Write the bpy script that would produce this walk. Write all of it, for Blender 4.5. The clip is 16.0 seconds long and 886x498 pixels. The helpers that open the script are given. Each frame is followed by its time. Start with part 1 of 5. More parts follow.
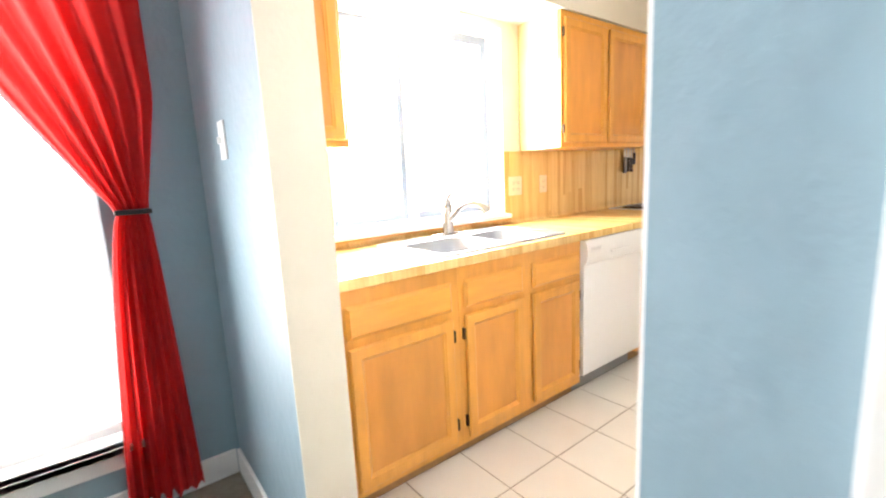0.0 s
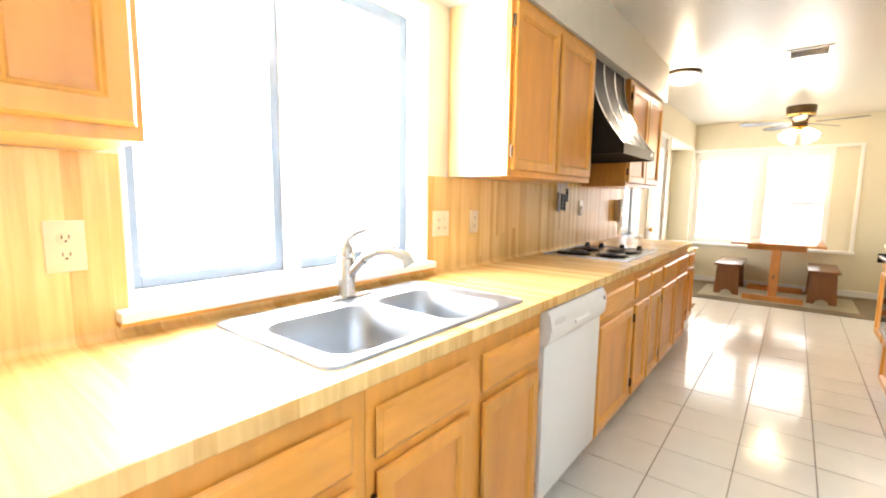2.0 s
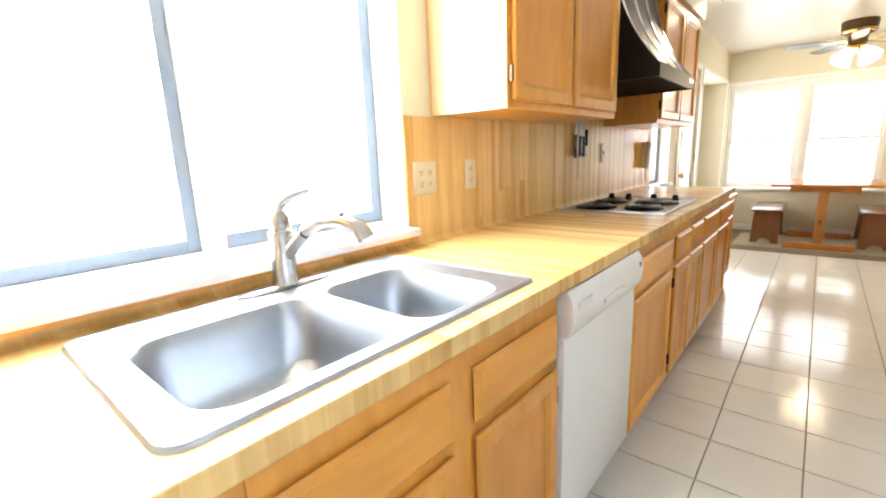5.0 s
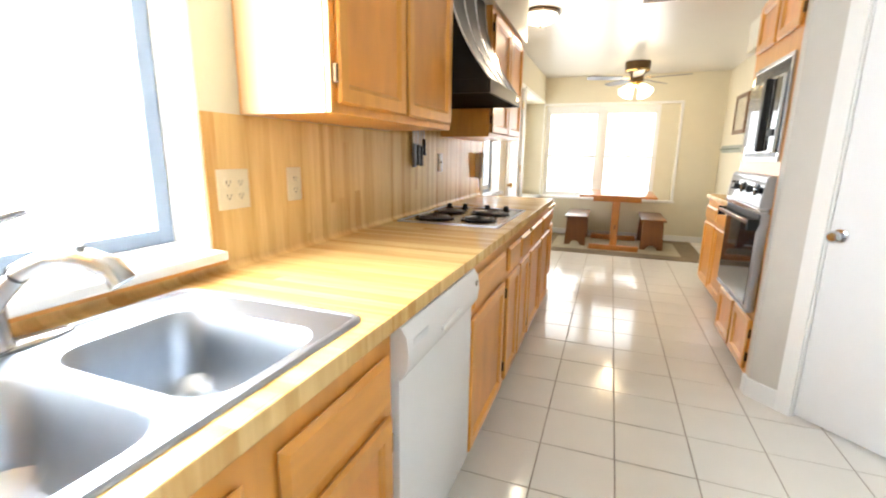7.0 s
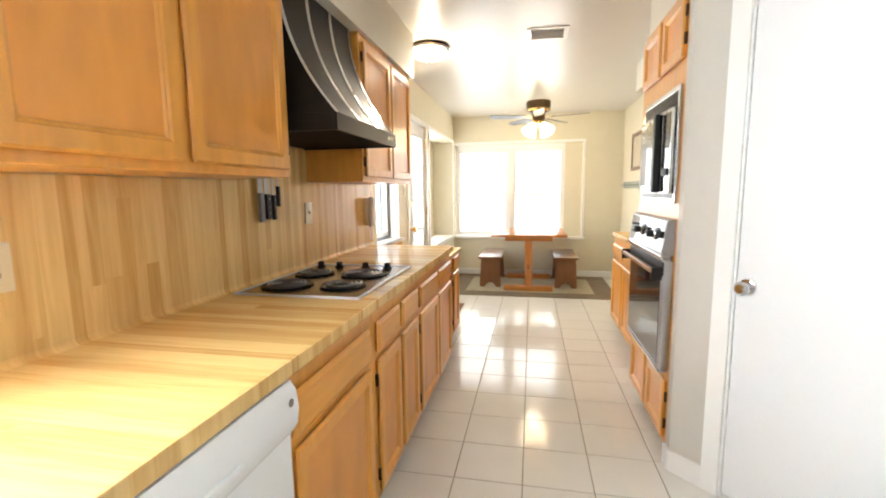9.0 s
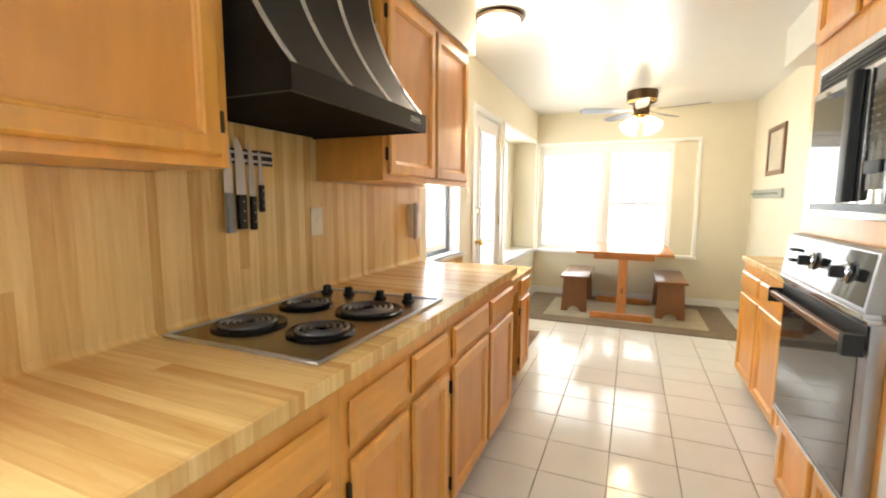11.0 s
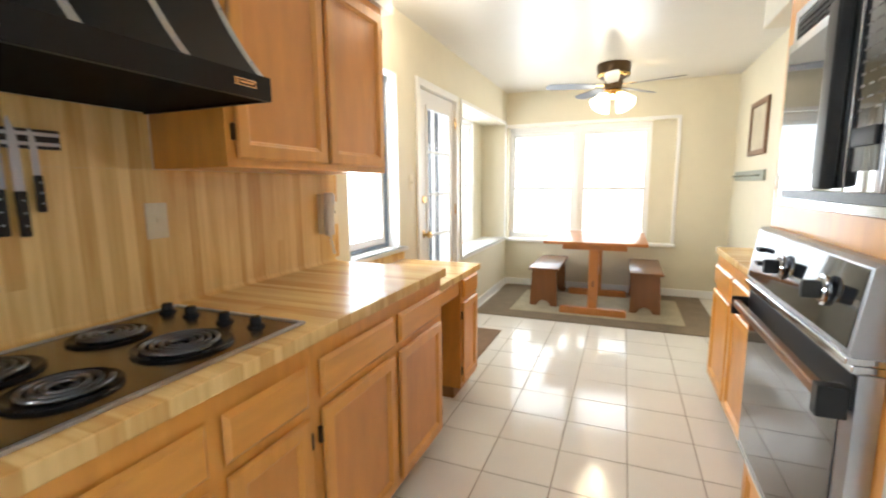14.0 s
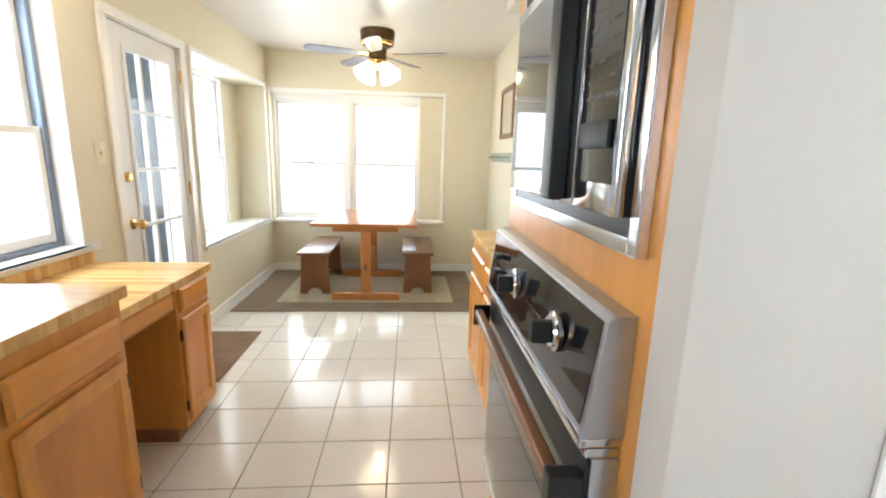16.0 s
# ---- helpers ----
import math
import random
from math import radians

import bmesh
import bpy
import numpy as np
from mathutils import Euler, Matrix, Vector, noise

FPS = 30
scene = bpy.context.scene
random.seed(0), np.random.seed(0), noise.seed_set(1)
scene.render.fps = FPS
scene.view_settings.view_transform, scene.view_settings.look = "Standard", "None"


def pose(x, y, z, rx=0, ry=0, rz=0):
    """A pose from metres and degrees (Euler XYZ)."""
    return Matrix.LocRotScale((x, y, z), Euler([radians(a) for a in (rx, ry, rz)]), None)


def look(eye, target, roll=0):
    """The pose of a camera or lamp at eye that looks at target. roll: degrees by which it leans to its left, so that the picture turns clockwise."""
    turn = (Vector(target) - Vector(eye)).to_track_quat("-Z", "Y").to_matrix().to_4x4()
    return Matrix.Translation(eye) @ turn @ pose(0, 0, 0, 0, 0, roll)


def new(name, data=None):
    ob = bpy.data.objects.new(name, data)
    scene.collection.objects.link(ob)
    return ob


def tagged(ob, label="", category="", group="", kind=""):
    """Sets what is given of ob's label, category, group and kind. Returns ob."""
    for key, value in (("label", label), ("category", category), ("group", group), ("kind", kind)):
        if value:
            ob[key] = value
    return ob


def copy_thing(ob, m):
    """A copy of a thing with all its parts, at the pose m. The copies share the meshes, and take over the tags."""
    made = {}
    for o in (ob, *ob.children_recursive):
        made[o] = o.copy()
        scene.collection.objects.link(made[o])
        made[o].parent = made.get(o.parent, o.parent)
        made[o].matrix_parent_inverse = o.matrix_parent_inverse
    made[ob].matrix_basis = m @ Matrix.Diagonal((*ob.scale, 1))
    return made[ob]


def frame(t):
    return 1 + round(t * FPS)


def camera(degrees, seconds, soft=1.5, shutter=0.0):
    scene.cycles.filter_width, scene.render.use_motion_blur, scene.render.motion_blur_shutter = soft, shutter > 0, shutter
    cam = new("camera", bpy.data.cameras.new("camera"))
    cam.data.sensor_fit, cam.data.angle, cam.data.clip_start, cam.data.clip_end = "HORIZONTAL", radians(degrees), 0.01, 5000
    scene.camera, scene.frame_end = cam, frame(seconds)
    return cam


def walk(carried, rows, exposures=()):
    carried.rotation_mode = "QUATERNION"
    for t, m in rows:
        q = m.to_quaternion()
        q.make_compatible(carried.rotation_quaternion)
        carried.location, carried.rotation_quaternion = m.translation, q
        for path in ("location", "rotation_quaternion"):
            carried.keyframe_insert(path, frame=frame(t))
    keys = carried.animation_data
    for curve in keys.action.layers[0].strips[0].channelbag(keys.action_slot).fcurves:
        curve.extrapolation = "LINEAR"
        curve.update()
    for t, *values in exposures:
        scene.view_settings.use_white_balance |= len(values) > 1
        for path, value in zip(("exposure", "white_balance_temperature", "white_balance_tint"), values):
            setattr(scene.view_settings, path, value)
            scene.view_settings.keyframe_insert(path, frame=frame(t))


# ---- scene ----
cam = camera(90.2, 16.0, soft=2.0, shutter=0.3)
PATH = [
    (0, (1.983, -3.166, 1.246), (0.422, -1.962, 0.913), -2.8),
    (0.5, (1.742, -3.023, 1.248), (0.238, -1.733, 0.977), -1.4),
    (1, (1.567, -2.893, 1.261), (0.154, -1.499, 1.02), -0.5),
    (1.5, (1.387, -2.763, 1.28), (0.098, -1.254, 1.028), 0.8),
    (2, (1.308, -2.656, 1.275), (0.076, -1.097, 1.04), 0.8),
    (2.5, (1.262, -2.564, 1.256), (0.036, -0.998, 1.046), 0.3),
    (3, (1.225, -2.49, 1.225), (-0.019, -0.935, 1.038), -0.4),
    (3.5, (1.198, -2.442, 1.206), (-0.082, -0.917, 1.009), -0.8),
    (6, (1.059, -2.150, 1.250), (-0.131, -0.644, 0.689), -1.5),
    (6.5, (1.048, -2.145, 1.255), (0.115, -0.451, 0.745), 0.7),
    (7, (1.06, -2.057, 1.263), (0.38, -0.224, 0.84), 0.8),
    (7.5, (1.149, -1.918, 1.281), (0.655, -0.012, 0.933), -0.1),
    (8, (1.21, -1.828, 1.294), (0.852, 0.121, 1.019), -1.2),
    (10.5, (1.196, -0.942, 1.327), (0.57, 0.941, 1.08), 0.5),
    (11, (1.225, -0.801, 1.299), (0.449, 1.029, 1.074), 0.3),
    (11.5, (1.279, -0.702, 1.281), (0.365, 1.064, 1.073), 0.0),
    (12, (1.339, -0.619, 1.267), (0.312, 1.087, 1.069), -0.3),
    (12.5, (1.388, -0.568, 1.266), (0.317, 1.108, 1.06), -0.7),
    (13, (1.446, -0.519, 1.272), (0.387, 1.163, 1.049), -1.3),
    (13.5, (1.55, -0.426, 1.303), (0.52, 1.268, 1.044), -1.4),
    (14, (1.423, -0.28, 1.312), (0.674, 1.551, 1.024), -0.5),
    (14.5, (1.462, -0.15, 1.316), (1.027, 1.777, 1.003), 1.9),
    (15, (1.495, 0.018, 1.339), (1.399, 1.98, 0.963), 2.7),
    (15.5, (1.565, 0.143, 1.364), (1.636, 2.095, 0.935), 1.1),
    (16, (1.576, 0.18, 1.358), (1.73, 2.132, 0.951), 1.6),
]
EXPOSURES = [(0.0, 0.98, 6900, 16), (0.8, 0.80, 6650, 14), (2.0, 0.70, 6450, 12), (3.5, 0.48, 6250, 10), (8.0, 0.44, 6100, 10), (10.5, 0.64, 6200, 9), (13.5, 0.52, 5800, 8), (16.0, 0.40, 5600, 8)]
walk(cam, [(t, look(eye, target, roll)) for t, eye, target, roll in PATH], EXPOSURES)

# ---- world, sun, large lights ----
world = bpy.data.worlds.new("sky")
scene.world = world
world.use_nodes = True
wt = world.node_tree
sky = wt.nodes.new("ShaderNodeTexSky")
sky.sky_type, sky.sun_disc = "NISHITA", False
sky.sun_elevation, sky.sun_rotation = radians(42), radians(250)
wt.links.new(sky.outputs[0], wt.nodes["Background"].inputs[0])
wt.nodes["Background"].inputs[1].default_value = 0.12

sun_data = bpy.data.lights.new("sun", "SUN")
sun_data.energy, sun_data.angle, sun_data.color = 1.2, radians(12), (1.0, 0.95, 0.88)
sun = new("sun", sun_data)
sun.matrix_world = look((-20, 8, 20), (0, 0, 0))


def window_light(name, x, y, z, w, h, aim, power, color=(0.93, 0.97, 1.0)):
    d = bpy.data.lights.new(name, "AREA")
    d.shape, d.size, d.size_y, d.energy, d.color = "RECTANGLE", w, h, power, color
    ob = new(name, d)
    ob.matrix_world = look((x, y, z), (x + aim[0], y + aim[1], z))
    return ob


DAY = 58.0
window_light("daylight_sink", -0.26, -1.71, 1.54, 1.3, 1.25, (1, 0), DAY * 2.05)
window_light("daylight_desk", -0.26, 2.13, 1.46, 0.8, 1.3, (1, 0), DAY * 0.38)
window_light("daylight_bay", -0.45, 4.45, 1.34, 1.7, 1.6, (1, 0), DAY * 0.30)
window_light("daylight_far", 1.0, 5.82, 1.34, 2.1, 1.6, (0, -1), DAY * 0.29)
window_light("daylight_blue_room", -0.26, -3.95, 1.30, 1.6, 2.1, (1, 0), DAY * 1.75)


def bulb(name, x, y, z, power, radius=0.05, color=(1.0, 0.80, 0.55)):
    d = bpy.data.lights.new(name, "POINT")
    d.energy, d.shadow_soft_size, d.color = power, radius, color
    ob = new(name, d)
    ob.location = (x, y, z)


bulb("fan_bulb", 1.275, 4.45, 1.90, 6)
bulb("dome_bulb", 0.40, 2.02, 2.25, 9)
bulb("sink_bulb", 0.20, -1.71, 2.0, 6)


# ---- materials ----
def mat(name, color, rough=0.5, metal=0.0, grain=0.0, scale=20.0, bump=0.0, stretch=(1, 1, 1), coat=0.0, vary=0.0, bscale=None):
    m = bpy.data.materials.new(name)
    m.use_nodes = True
    nt = m.node_tree
    b = nt.nodes["Principled BSDF"]
    b.inputs["Base Color"].default_value = (*color, 1)
    b.inputs["Roughness"].default_value = rough
    b.inputs["Metallic"].default_value = metal
    b.inputs["Coat Weight"].default_value = coat
    b.inputs["Coat Roughness"].default_value = 0.12
    tc = nt.nodes.new("ShaderNodeTexCoord")
    mp = nt.nodes.new("ShaderNodeMapping")
    mp.inputs["Scale"].default_value = stretch
    nt.links.new(tc.outputs["Object"], mp.inputs[0])
    if grain:
        n1 = nt.nodes.new("ShaderNodeTexNoise")
        n1.inputs["Scale"].default_value, n1.inputs["Detail"].default_value = scale, 6
        n2 = nt.nodes.new("ShaderNodeTexNoise")
        n2.inputs["Scale"].default_value, n2.inputs["Detail"].default_value = scale / 9, 3
        nt.links.new(mp.outputs[0], n1.inputs[0])
        nt.links.new(mp.outputs[0], n2.inputs[0])
        add = nt.nodes.new("ShaderNodeMath")
        nt.links.new(n1.outputs[0], add.inputs[0])
        nt.links.new(n2.outputs[0], add.inputs[1])
        last = add.outputs[0]
        if vary:
            info = nt.nodes.new("ShaderNodeObjectInfo")
            mul = nt.nodes.new("ShaderNodeMath")
            mul.operation = "MULTIPLY_ADD"
            mul.inputs[1].default_value = vary
            nt.links.new(info.outputs["Random"], mul.inputs[0])
            nt.links.new(last, mul.inputs[2])
            last = mul.outputs[0]
        ramp = nt.nodes.new("ShaderNodeMapRange")
        ramp.inputs[1].default_value, ramp.inputs[2].default_value = 0.6, 1.4 + vary
        nt.links.new(last, ramp.inputs[0])
        mix = nt.nodes.new("ShaderNodeMix")
        mix.data_type = "RGBA"
        mix.inputs[6].default_value = (*[c * (1 - grain) for c in color], 1)
        mix.inputs[7].default_value = (*[min(1, c * (1 + grain)) for c in color], 1)
        nt.links.new(ramp.outputs[0], mix.inputs[0])
        nt.links.new(mix.outputs[2], b.inputs["Base Color"])
    if bump:
        nb = nt.nodes.new("ShaderNodeTexNoise")
        nb.inputs["Scale"].default_value, nb.inputs["Detail"].default_value = bscale or scale, 4
        nt.links.new(mp.outputs[0], nb.inputs[0])
        bp = nt.nodes.new("ShaderNodeBump")
        bp.inputs["Strength"].default_value, bp.inputs["Distance"].default_value = bump, 0.004
        nt.links.new(nb.outputs[0], bp.inputs["Height"])
        nt.links.new(bp.outputs[0], b.inputs["Normal"])
    return m


def staves(name, light, dark, width, rough=0.3):
    """Laminate printed as glued staves that lie side by side along y."""
    m = bpy.data.materials.new(name)
    m.use_nodes = True
    nt = m.node_tree
    N, L = nt.nodes.new, nt.links.new
    b = nt.nodes["Principled BSDF"]
    b.inputs["Roughness"].default_value = rough
    geo = N("ShaderNodeNewGeometry")
    sep = N("ShaderNodeSeparateXYZ")
    L(geo.outputs["Position"], sep.inputs[0])

    def math(op, a, c=None, d=None):
        n = N("ShaderNodeMath")
        n.operation = op
        for i, v in enumerate((a, c, d)):
            if v is None:
                continue
            if isinstance(v, (int, float)):
                n.inputs[i].default_value = v
            else:
                L(v, n.inputs[i])
        return n.outputs[0]
    wob = N("ShaderNodeTexNoise")
    wob.noise_dimensions = "1D"
    wob.inputs["Scale"].default_value = 7
    L(sep.outputs[1], wob.inputs["W"])
    y = math("MULTIPLY_ADD", wob.outputs[0], 0.09, sep.outputs[1])
    stave = math("FLOOR", math("DIVIDE", y, width))
    run = math("SUBTRACT", sep.outputs[0], sep.outputs[2])
    wn0 = N("ShaderNodeTexWhiteNoise")
    wn0.noise_dimensions = "1D"
    L(stave, wn0.inputs["W"])
    block = math("FLOOR", math("ADD", math("DIVIDE", run, 4.0), math("MULTIPLY", wn0.outputs[0], 5)))
    comb = N("ShaderNodeCombineXYZ")
    L(stave, comb.inputs[0])
    L(block, comb.inputs[1])
    wn = N("ShaderNodeTexWhiteNoise")
    wn.noise_dimensions = "2D"
    L(comb.outputs[0], wn.inputs["Vector"])
    g = N("ShaderNodeCombineXYZ")
    L(math("MULTIPLY", run, 2.2), g.inputs[0])
    L(math("MULTIPLY", sep.outputs[1], 34), g.inputs[1])
    L(math("MULTIPLY", wn.outputs[0], 30), g.inputs[2])
    gn = N("ShaderNodeTexNoise")
    gn.inputs["Scale"].default_value, gn.inputs["Detail"].default_value, gn.inputs["Distortion"].default_value = 1.6, 5, 0.6
    L(g.outputs[0], gn.inputs[0])
    knot = N("ShaderNodeTexVoronoi")
    knot.inputs["Scale"].default_value = 3.1
    L(geo.outputs["Position"], knot.inputs[0])
    kn = N("ShaderNodeMapRange")
    kn.inputs[1].default_value, kn.inputs[2].default_value, kn.inputs[3].default_value, kn.inputs[4].default_value = 0.02, 0.07, 0.5, 0
    L(knot.outputs["Distance"], kn.inputs[0])
    f = math("ADD", math("MULTIPLY", math("POWER", wn.outputs[0], 1.3), 0.72), math("MULTIPLY", gn.outputs[0], 1.15))
    f = math("ADD", f, kn.outputs[0])
    f = math("SUBTRACT", f, 0.50)
    mix = N("ShaderNodeMix")
    mix.data_type = "RGBA"
    mix.inputs[6].default_value, mix.inputs[7].default_value = (*light, 1), (*dark, 1)
    L(f, mix.inputs[0])
    L(mix.outputs[2], b.inputs["Base Color"])
    return m


M_WALL = mat("cream_wall_paint", (0.68, 0.635, 0.49), 0.55, grain=0.03, scale=9, bump=0.25, bscale=55)
M_JAMB = mat("ivory_wall_paint", (0.66, 0.63, 0.53), 0.55, grain=0.03, scale=9, bump=0.25, bscale=55)
M_GREIGE = mat("pale_wall_paint", (0.57, 0.545, 0.49), 0.5, grain=0.03, scale=9, bump=0.2, bscale=45)
M_BLUE = mat("blue_wall_paint", (0.255, 0.37, 0.435), 0.38, grain=0.05, scale=9, bump=0.9, bscale=30)
M_CEIL = mat("ceiling_paint", (0.66, 0.645, 0.60), 0.32, grain=0.02, scale=6, bump=0.25, bscale=12)
M_WHITE = mat("white_gloss_paint", (0.82, 0.82, 0.80), 0.28, grain=0.015, scale=12, bump=0.05)
M_DOOR = mat("white_door_paint", (0.75, 0.755, 0.76), 0.35, grain=0.015, scale=5, bump=0.08, bscale=40)
M_WOOD = mat("honey_maple", (0.67, 0.305, 0.050), 0.33, grain=0.22, scale=9, bump=0.05, stretch=(3, 3, 0.55), coat=0.25, vary=0.2)
M_WOODH = mat("honey_maple_rail", (0.67, 0.305, 0.050), 0.33, grain=0.22, scale=9, bump=0.05, stretch=(3, 0.55, 3), coat=0.25, vary=0.2)
M_WOODP = mat("honey_maple_panel", (0.64, 0.272, 0.050), 0.36, grain=0.3, scale=6, bump=0.05, stretch=(2, 2, 0.5), coat=0.2, vary=0.3)
# pale wood, lightened further: the window's glare is put into its colour
M_WOODGLARE = mat("pale_wood_window_glare", (0.64, 0.46, 0.25), 0.2, grain=0.12, scale=7, stretch=(3, 3, 0.4), coat=0.5)
# darker brown than the cabinet faces, for toe kicks and the desk apron
M_WOODDK = mat("darker_maple", (0.30, 0.16, 0.06), 0.6, grain=0.15, scale=9, stretch=(3, 3, 0.5))
M_LAM = staves("stave_laminate", (0.82, 0.595, 0.250), (0.55, 0.300, 0.078), 0.043, 0.27)
M_PINE = mat("table_wood", (0.48, 0.19, 0.045), 0.3, grain=0.25, scale=8, stretch=(2, 0.4, 2), coat=0.3, vary=0.1)
M_BENCH = mat("bench_wood", (0.18, 0.070, 0.020), 0.35, grain=0.3, scale=8, stretch=(2, 2, 0.4), coat=0.3, vary=0.1)
M_STEEL = mat("brushed_steel", (0.46, 0.47, 0.50), 0.36, 1.0, grain=0.06, scale=30, bump=0.03, stretch=(1, 8, 1))
M_NICKEL = mat("satin_nickel", (0.42, 0.41, 0.40), 0.24, 1.0)
M_CHROME = mat("chrome", (0.62, 0.63, 0.65), 0.10, 1.0)
M_BRASS = mat("polished_brass", (0.75, 0.50, 0.18), 0.2, 1.0)
M_BRONZE = mat("dark_bronze", (0.10, 0.065, 0.035), 0.35, 0.8, grain=0.2, scale=20)
M_ALU = mat("grey_aluminium", (0.19, 0.235, 0.30), 0.45, 0.3, grain=0.08, scale=20)
M_BLACK = mat("black_enamel", (0.012, 0.012, 0.013), 0.25, grain=0.2, scale=20)
M_HOOD = mat("hood_black_metal", (0.007, 0.007, 0.007), 0.36, 0.0, grain=0.2, scale=12, bump=0.04)
M_PLASTIC = mat("black_plastic", (0.02, 0.02, 0.02), 0.4)
M_GLASSBLK = mat("black_glass", (0.012, 0.013, 0.016), 0.03, coat=0.25)
M_COIL = mat("burner_coil", (0.10, 0.10, 0.105), 0.28, 0.8)
M_APPL = mat("white_appliance", (0.80, 0.82, 0.84), 0.25, grain=0.01, scale=10)
M_IVORY = mat("ivory_plastic", (0.70, 0.63, 0.45), 0.35)
M_SLOT = mat("slot_dark", (0.06, 0.05, 0.04), 0.5)
M_GROUT = mat("grout", (0.27, 0.23, 0.18), 0.85, grain=0.2, scale=30)
M_TILE = mat("glazed_floor_tile", (0.76, 0.745, 0.70), 0.13, grain=0.035, scale=8, bump=0.06, bscale=7, vary=0.25)
M_RUG = mat("rug_brown", (0.20, 0.155, 0.10), 0.95, grain=0.2, scale=60, bump=0.6, bscale=300)
M_RUGC = mat("rug_sand", (0.42, 0.37, 0.25), 0.95, grain=0.2, scale=60, bump=0.6, bscale=300)
M_MAT = mat("door_mat_brown", (0.23, 0.15, 0.09), 0.95, grain=0.25, scale=70, bump=0.6, bscale=300)
M_RED = mat("red_cotton", (0.62, 0.022, 0.020), 0.8, grain=0.15, scale=40, bump=0.3, bscale=500, stretch=(1, 1, 1))
M_BLADE = mat("knife_steel", (0.42, 0.43, 0.45), 0.3, 0.6)
M_PHONE = mat("grey_phone_plastic", (0.58, 0.57, 0.55), 0.35)
M_UNDER = mat("hood_underside", (0.006, 0.006, 0.006), 0.6)
M_COOKTOP = mat("cooktop_steel", (0.25, 0.225, 0.19), 0.26, 1.0, grain=0.1, scale=30)
M_SIDING = mat("grey_siding", (0.055, 0.065, 0.075), 0.7, grain=0.15, scale=8)
M_SINK = mat("sink_steel", (0.36, 0.39, 0.43), 0.42, 0.95, grain=0.05, scale=30)
M_GREY = mat("grey_plastic", (0.20, 0.21, 0.22), 0.5)
M_SAGE = mat("sage_grey_wood", (0.30, 0.32, 0.27), 0.6, grain=0.2, scale=20)
M_PAPER = mat("matted_paper", (0.55, 0.50, 0.38), 0.5, grain=0.15, scale=14)
M_FRAME = mat("walnut_frame", (0.17, 0.085, 0.04), 0.4, grain=0.2, scale=14)
M_BLIND = mat("white_blind", (0.85, 0.86, 0.86), 0.5)
M_GROUND = mat("lawn_ground", (0.10, 0.13, 0.05), 0.9, grain=0.3, scale=3)
M_PAVE = mat("pale_patio", (0.45, 0.43, 0.40), 0.8, grain=0.15, scale=5)
M_FANBLADE = mat("grey_blade", (0.13, 0.14, 0.165), 0.35, grain=0.15, scale=10)


def glass_mat(name, tint=(1, 1, 1)):
    m = bpy.data.materials.new(name)
    m.use_nodes = True
    nt = m.node_tree
    nt.nodes.remove(nt.nodes["Principled BSDF"])
    tr, gl, mx = (nt.nodes.new(n) for n in ("ShaderNodeBsdfTransparent", "ShaderNodeBsdfGlossy", "ShaderNodeMixShader"))
    tr.inputs[0].default_value = (*tint, 1)
    gl.inputs["Roughness"].default_value = 0.02
    mx.inputs[0].default_value = 0.05
    nt.links.new(tr.outputs[0], mx.inputs[1])
    nt.links.new(gl.outputs[0], mx.inputs[2])
    nt.links.new(mx.outputs[0], nt.nodes["Material Output"].inputs[0])
    return m


def emit_mat(name, color, strength):
    m = bpy.data.materials.new(name)
    m.use_nodes = True
    b = m.node_tree.nodes["Principled BSDF"]
    b.inputs["Base Color"].default_value = (0.8, 0.75, 0.65, 1)
    b.inputs["Emission Color"].default_value = (*color, 1)
    b.inputs["Emission Strength"].default_value = strength
    return m


M_UNDER.node_tree.nodes["Principled BSDF"].inputs["Specular IOR Level"].default_value = 0.03
for m in (M_HOOD, M_BLACK, M_PLASTIC, M_BRONZE, M_FANBLADE):
    m.node_tree.nodes["Principled BSDF"].inputs["Specular IOR Level"].default_value = 0.22
M_PANE = glass_mat("window_glass")
nt = M_RED.node_tree
tl, mx = nt.nodes.new("ShaderNodeBsdfTranslucent"), nt.nodes.new("ShaderNodeMixShader")
tl.inputs[0].default_value, mx.inputs[0].default_value = (0.72, 0.05, 0.045, 1), 0.48
nt.links.new(nt.nodes["Principled BSDF"].outputs[0], mx.inputs[1])
nt.links.new(tl.outputs[0], mx.inputs[2])
nt.links.new(mx.outputs[0], nt.nodes["Material Output"].inputs[0])
M_SHADE = emit_mat("lit_glass_shade", (1.0, 0.80, 0.50), 9)
M_DOME = emit_mat("lit_dome_glass", (1.0, 0.88, 0.70), 5)

# ---- builders ----
ORIGIN = {}


def thing(name, at, label="", category="", group="", kind=""):
    ob = new(name)
    ob.location = at
    ob.empty_display_size = 0.1
    ORIGIN[ob.name] = Vector(at)
    return tagged(ob, label, category, group, kind)


def part(name, bm, material, parent=None, label="", smooth=False, kind="", category=""):
    me = bpy.data.meshes.new(name)
    base = ORIGIN[parent.name] if parent else Vector((0, 0, 0))
    bmesh.ops.translate(bm, verts=bm.verts, vec=-base)
    bm.to_mesh(me)
    bm.free()
    me.materials.append(material)
    if smooth:
        for p in me.polygons:
            p.use_smooth = True
        me.set_sharp_from_angle(angle=radians(35))
    ob = new(name, me)
    if parent:
        ob.parent = parent
    ORIGIN[ob.name] = base
    return tagged(ob, label, category, "", kind)


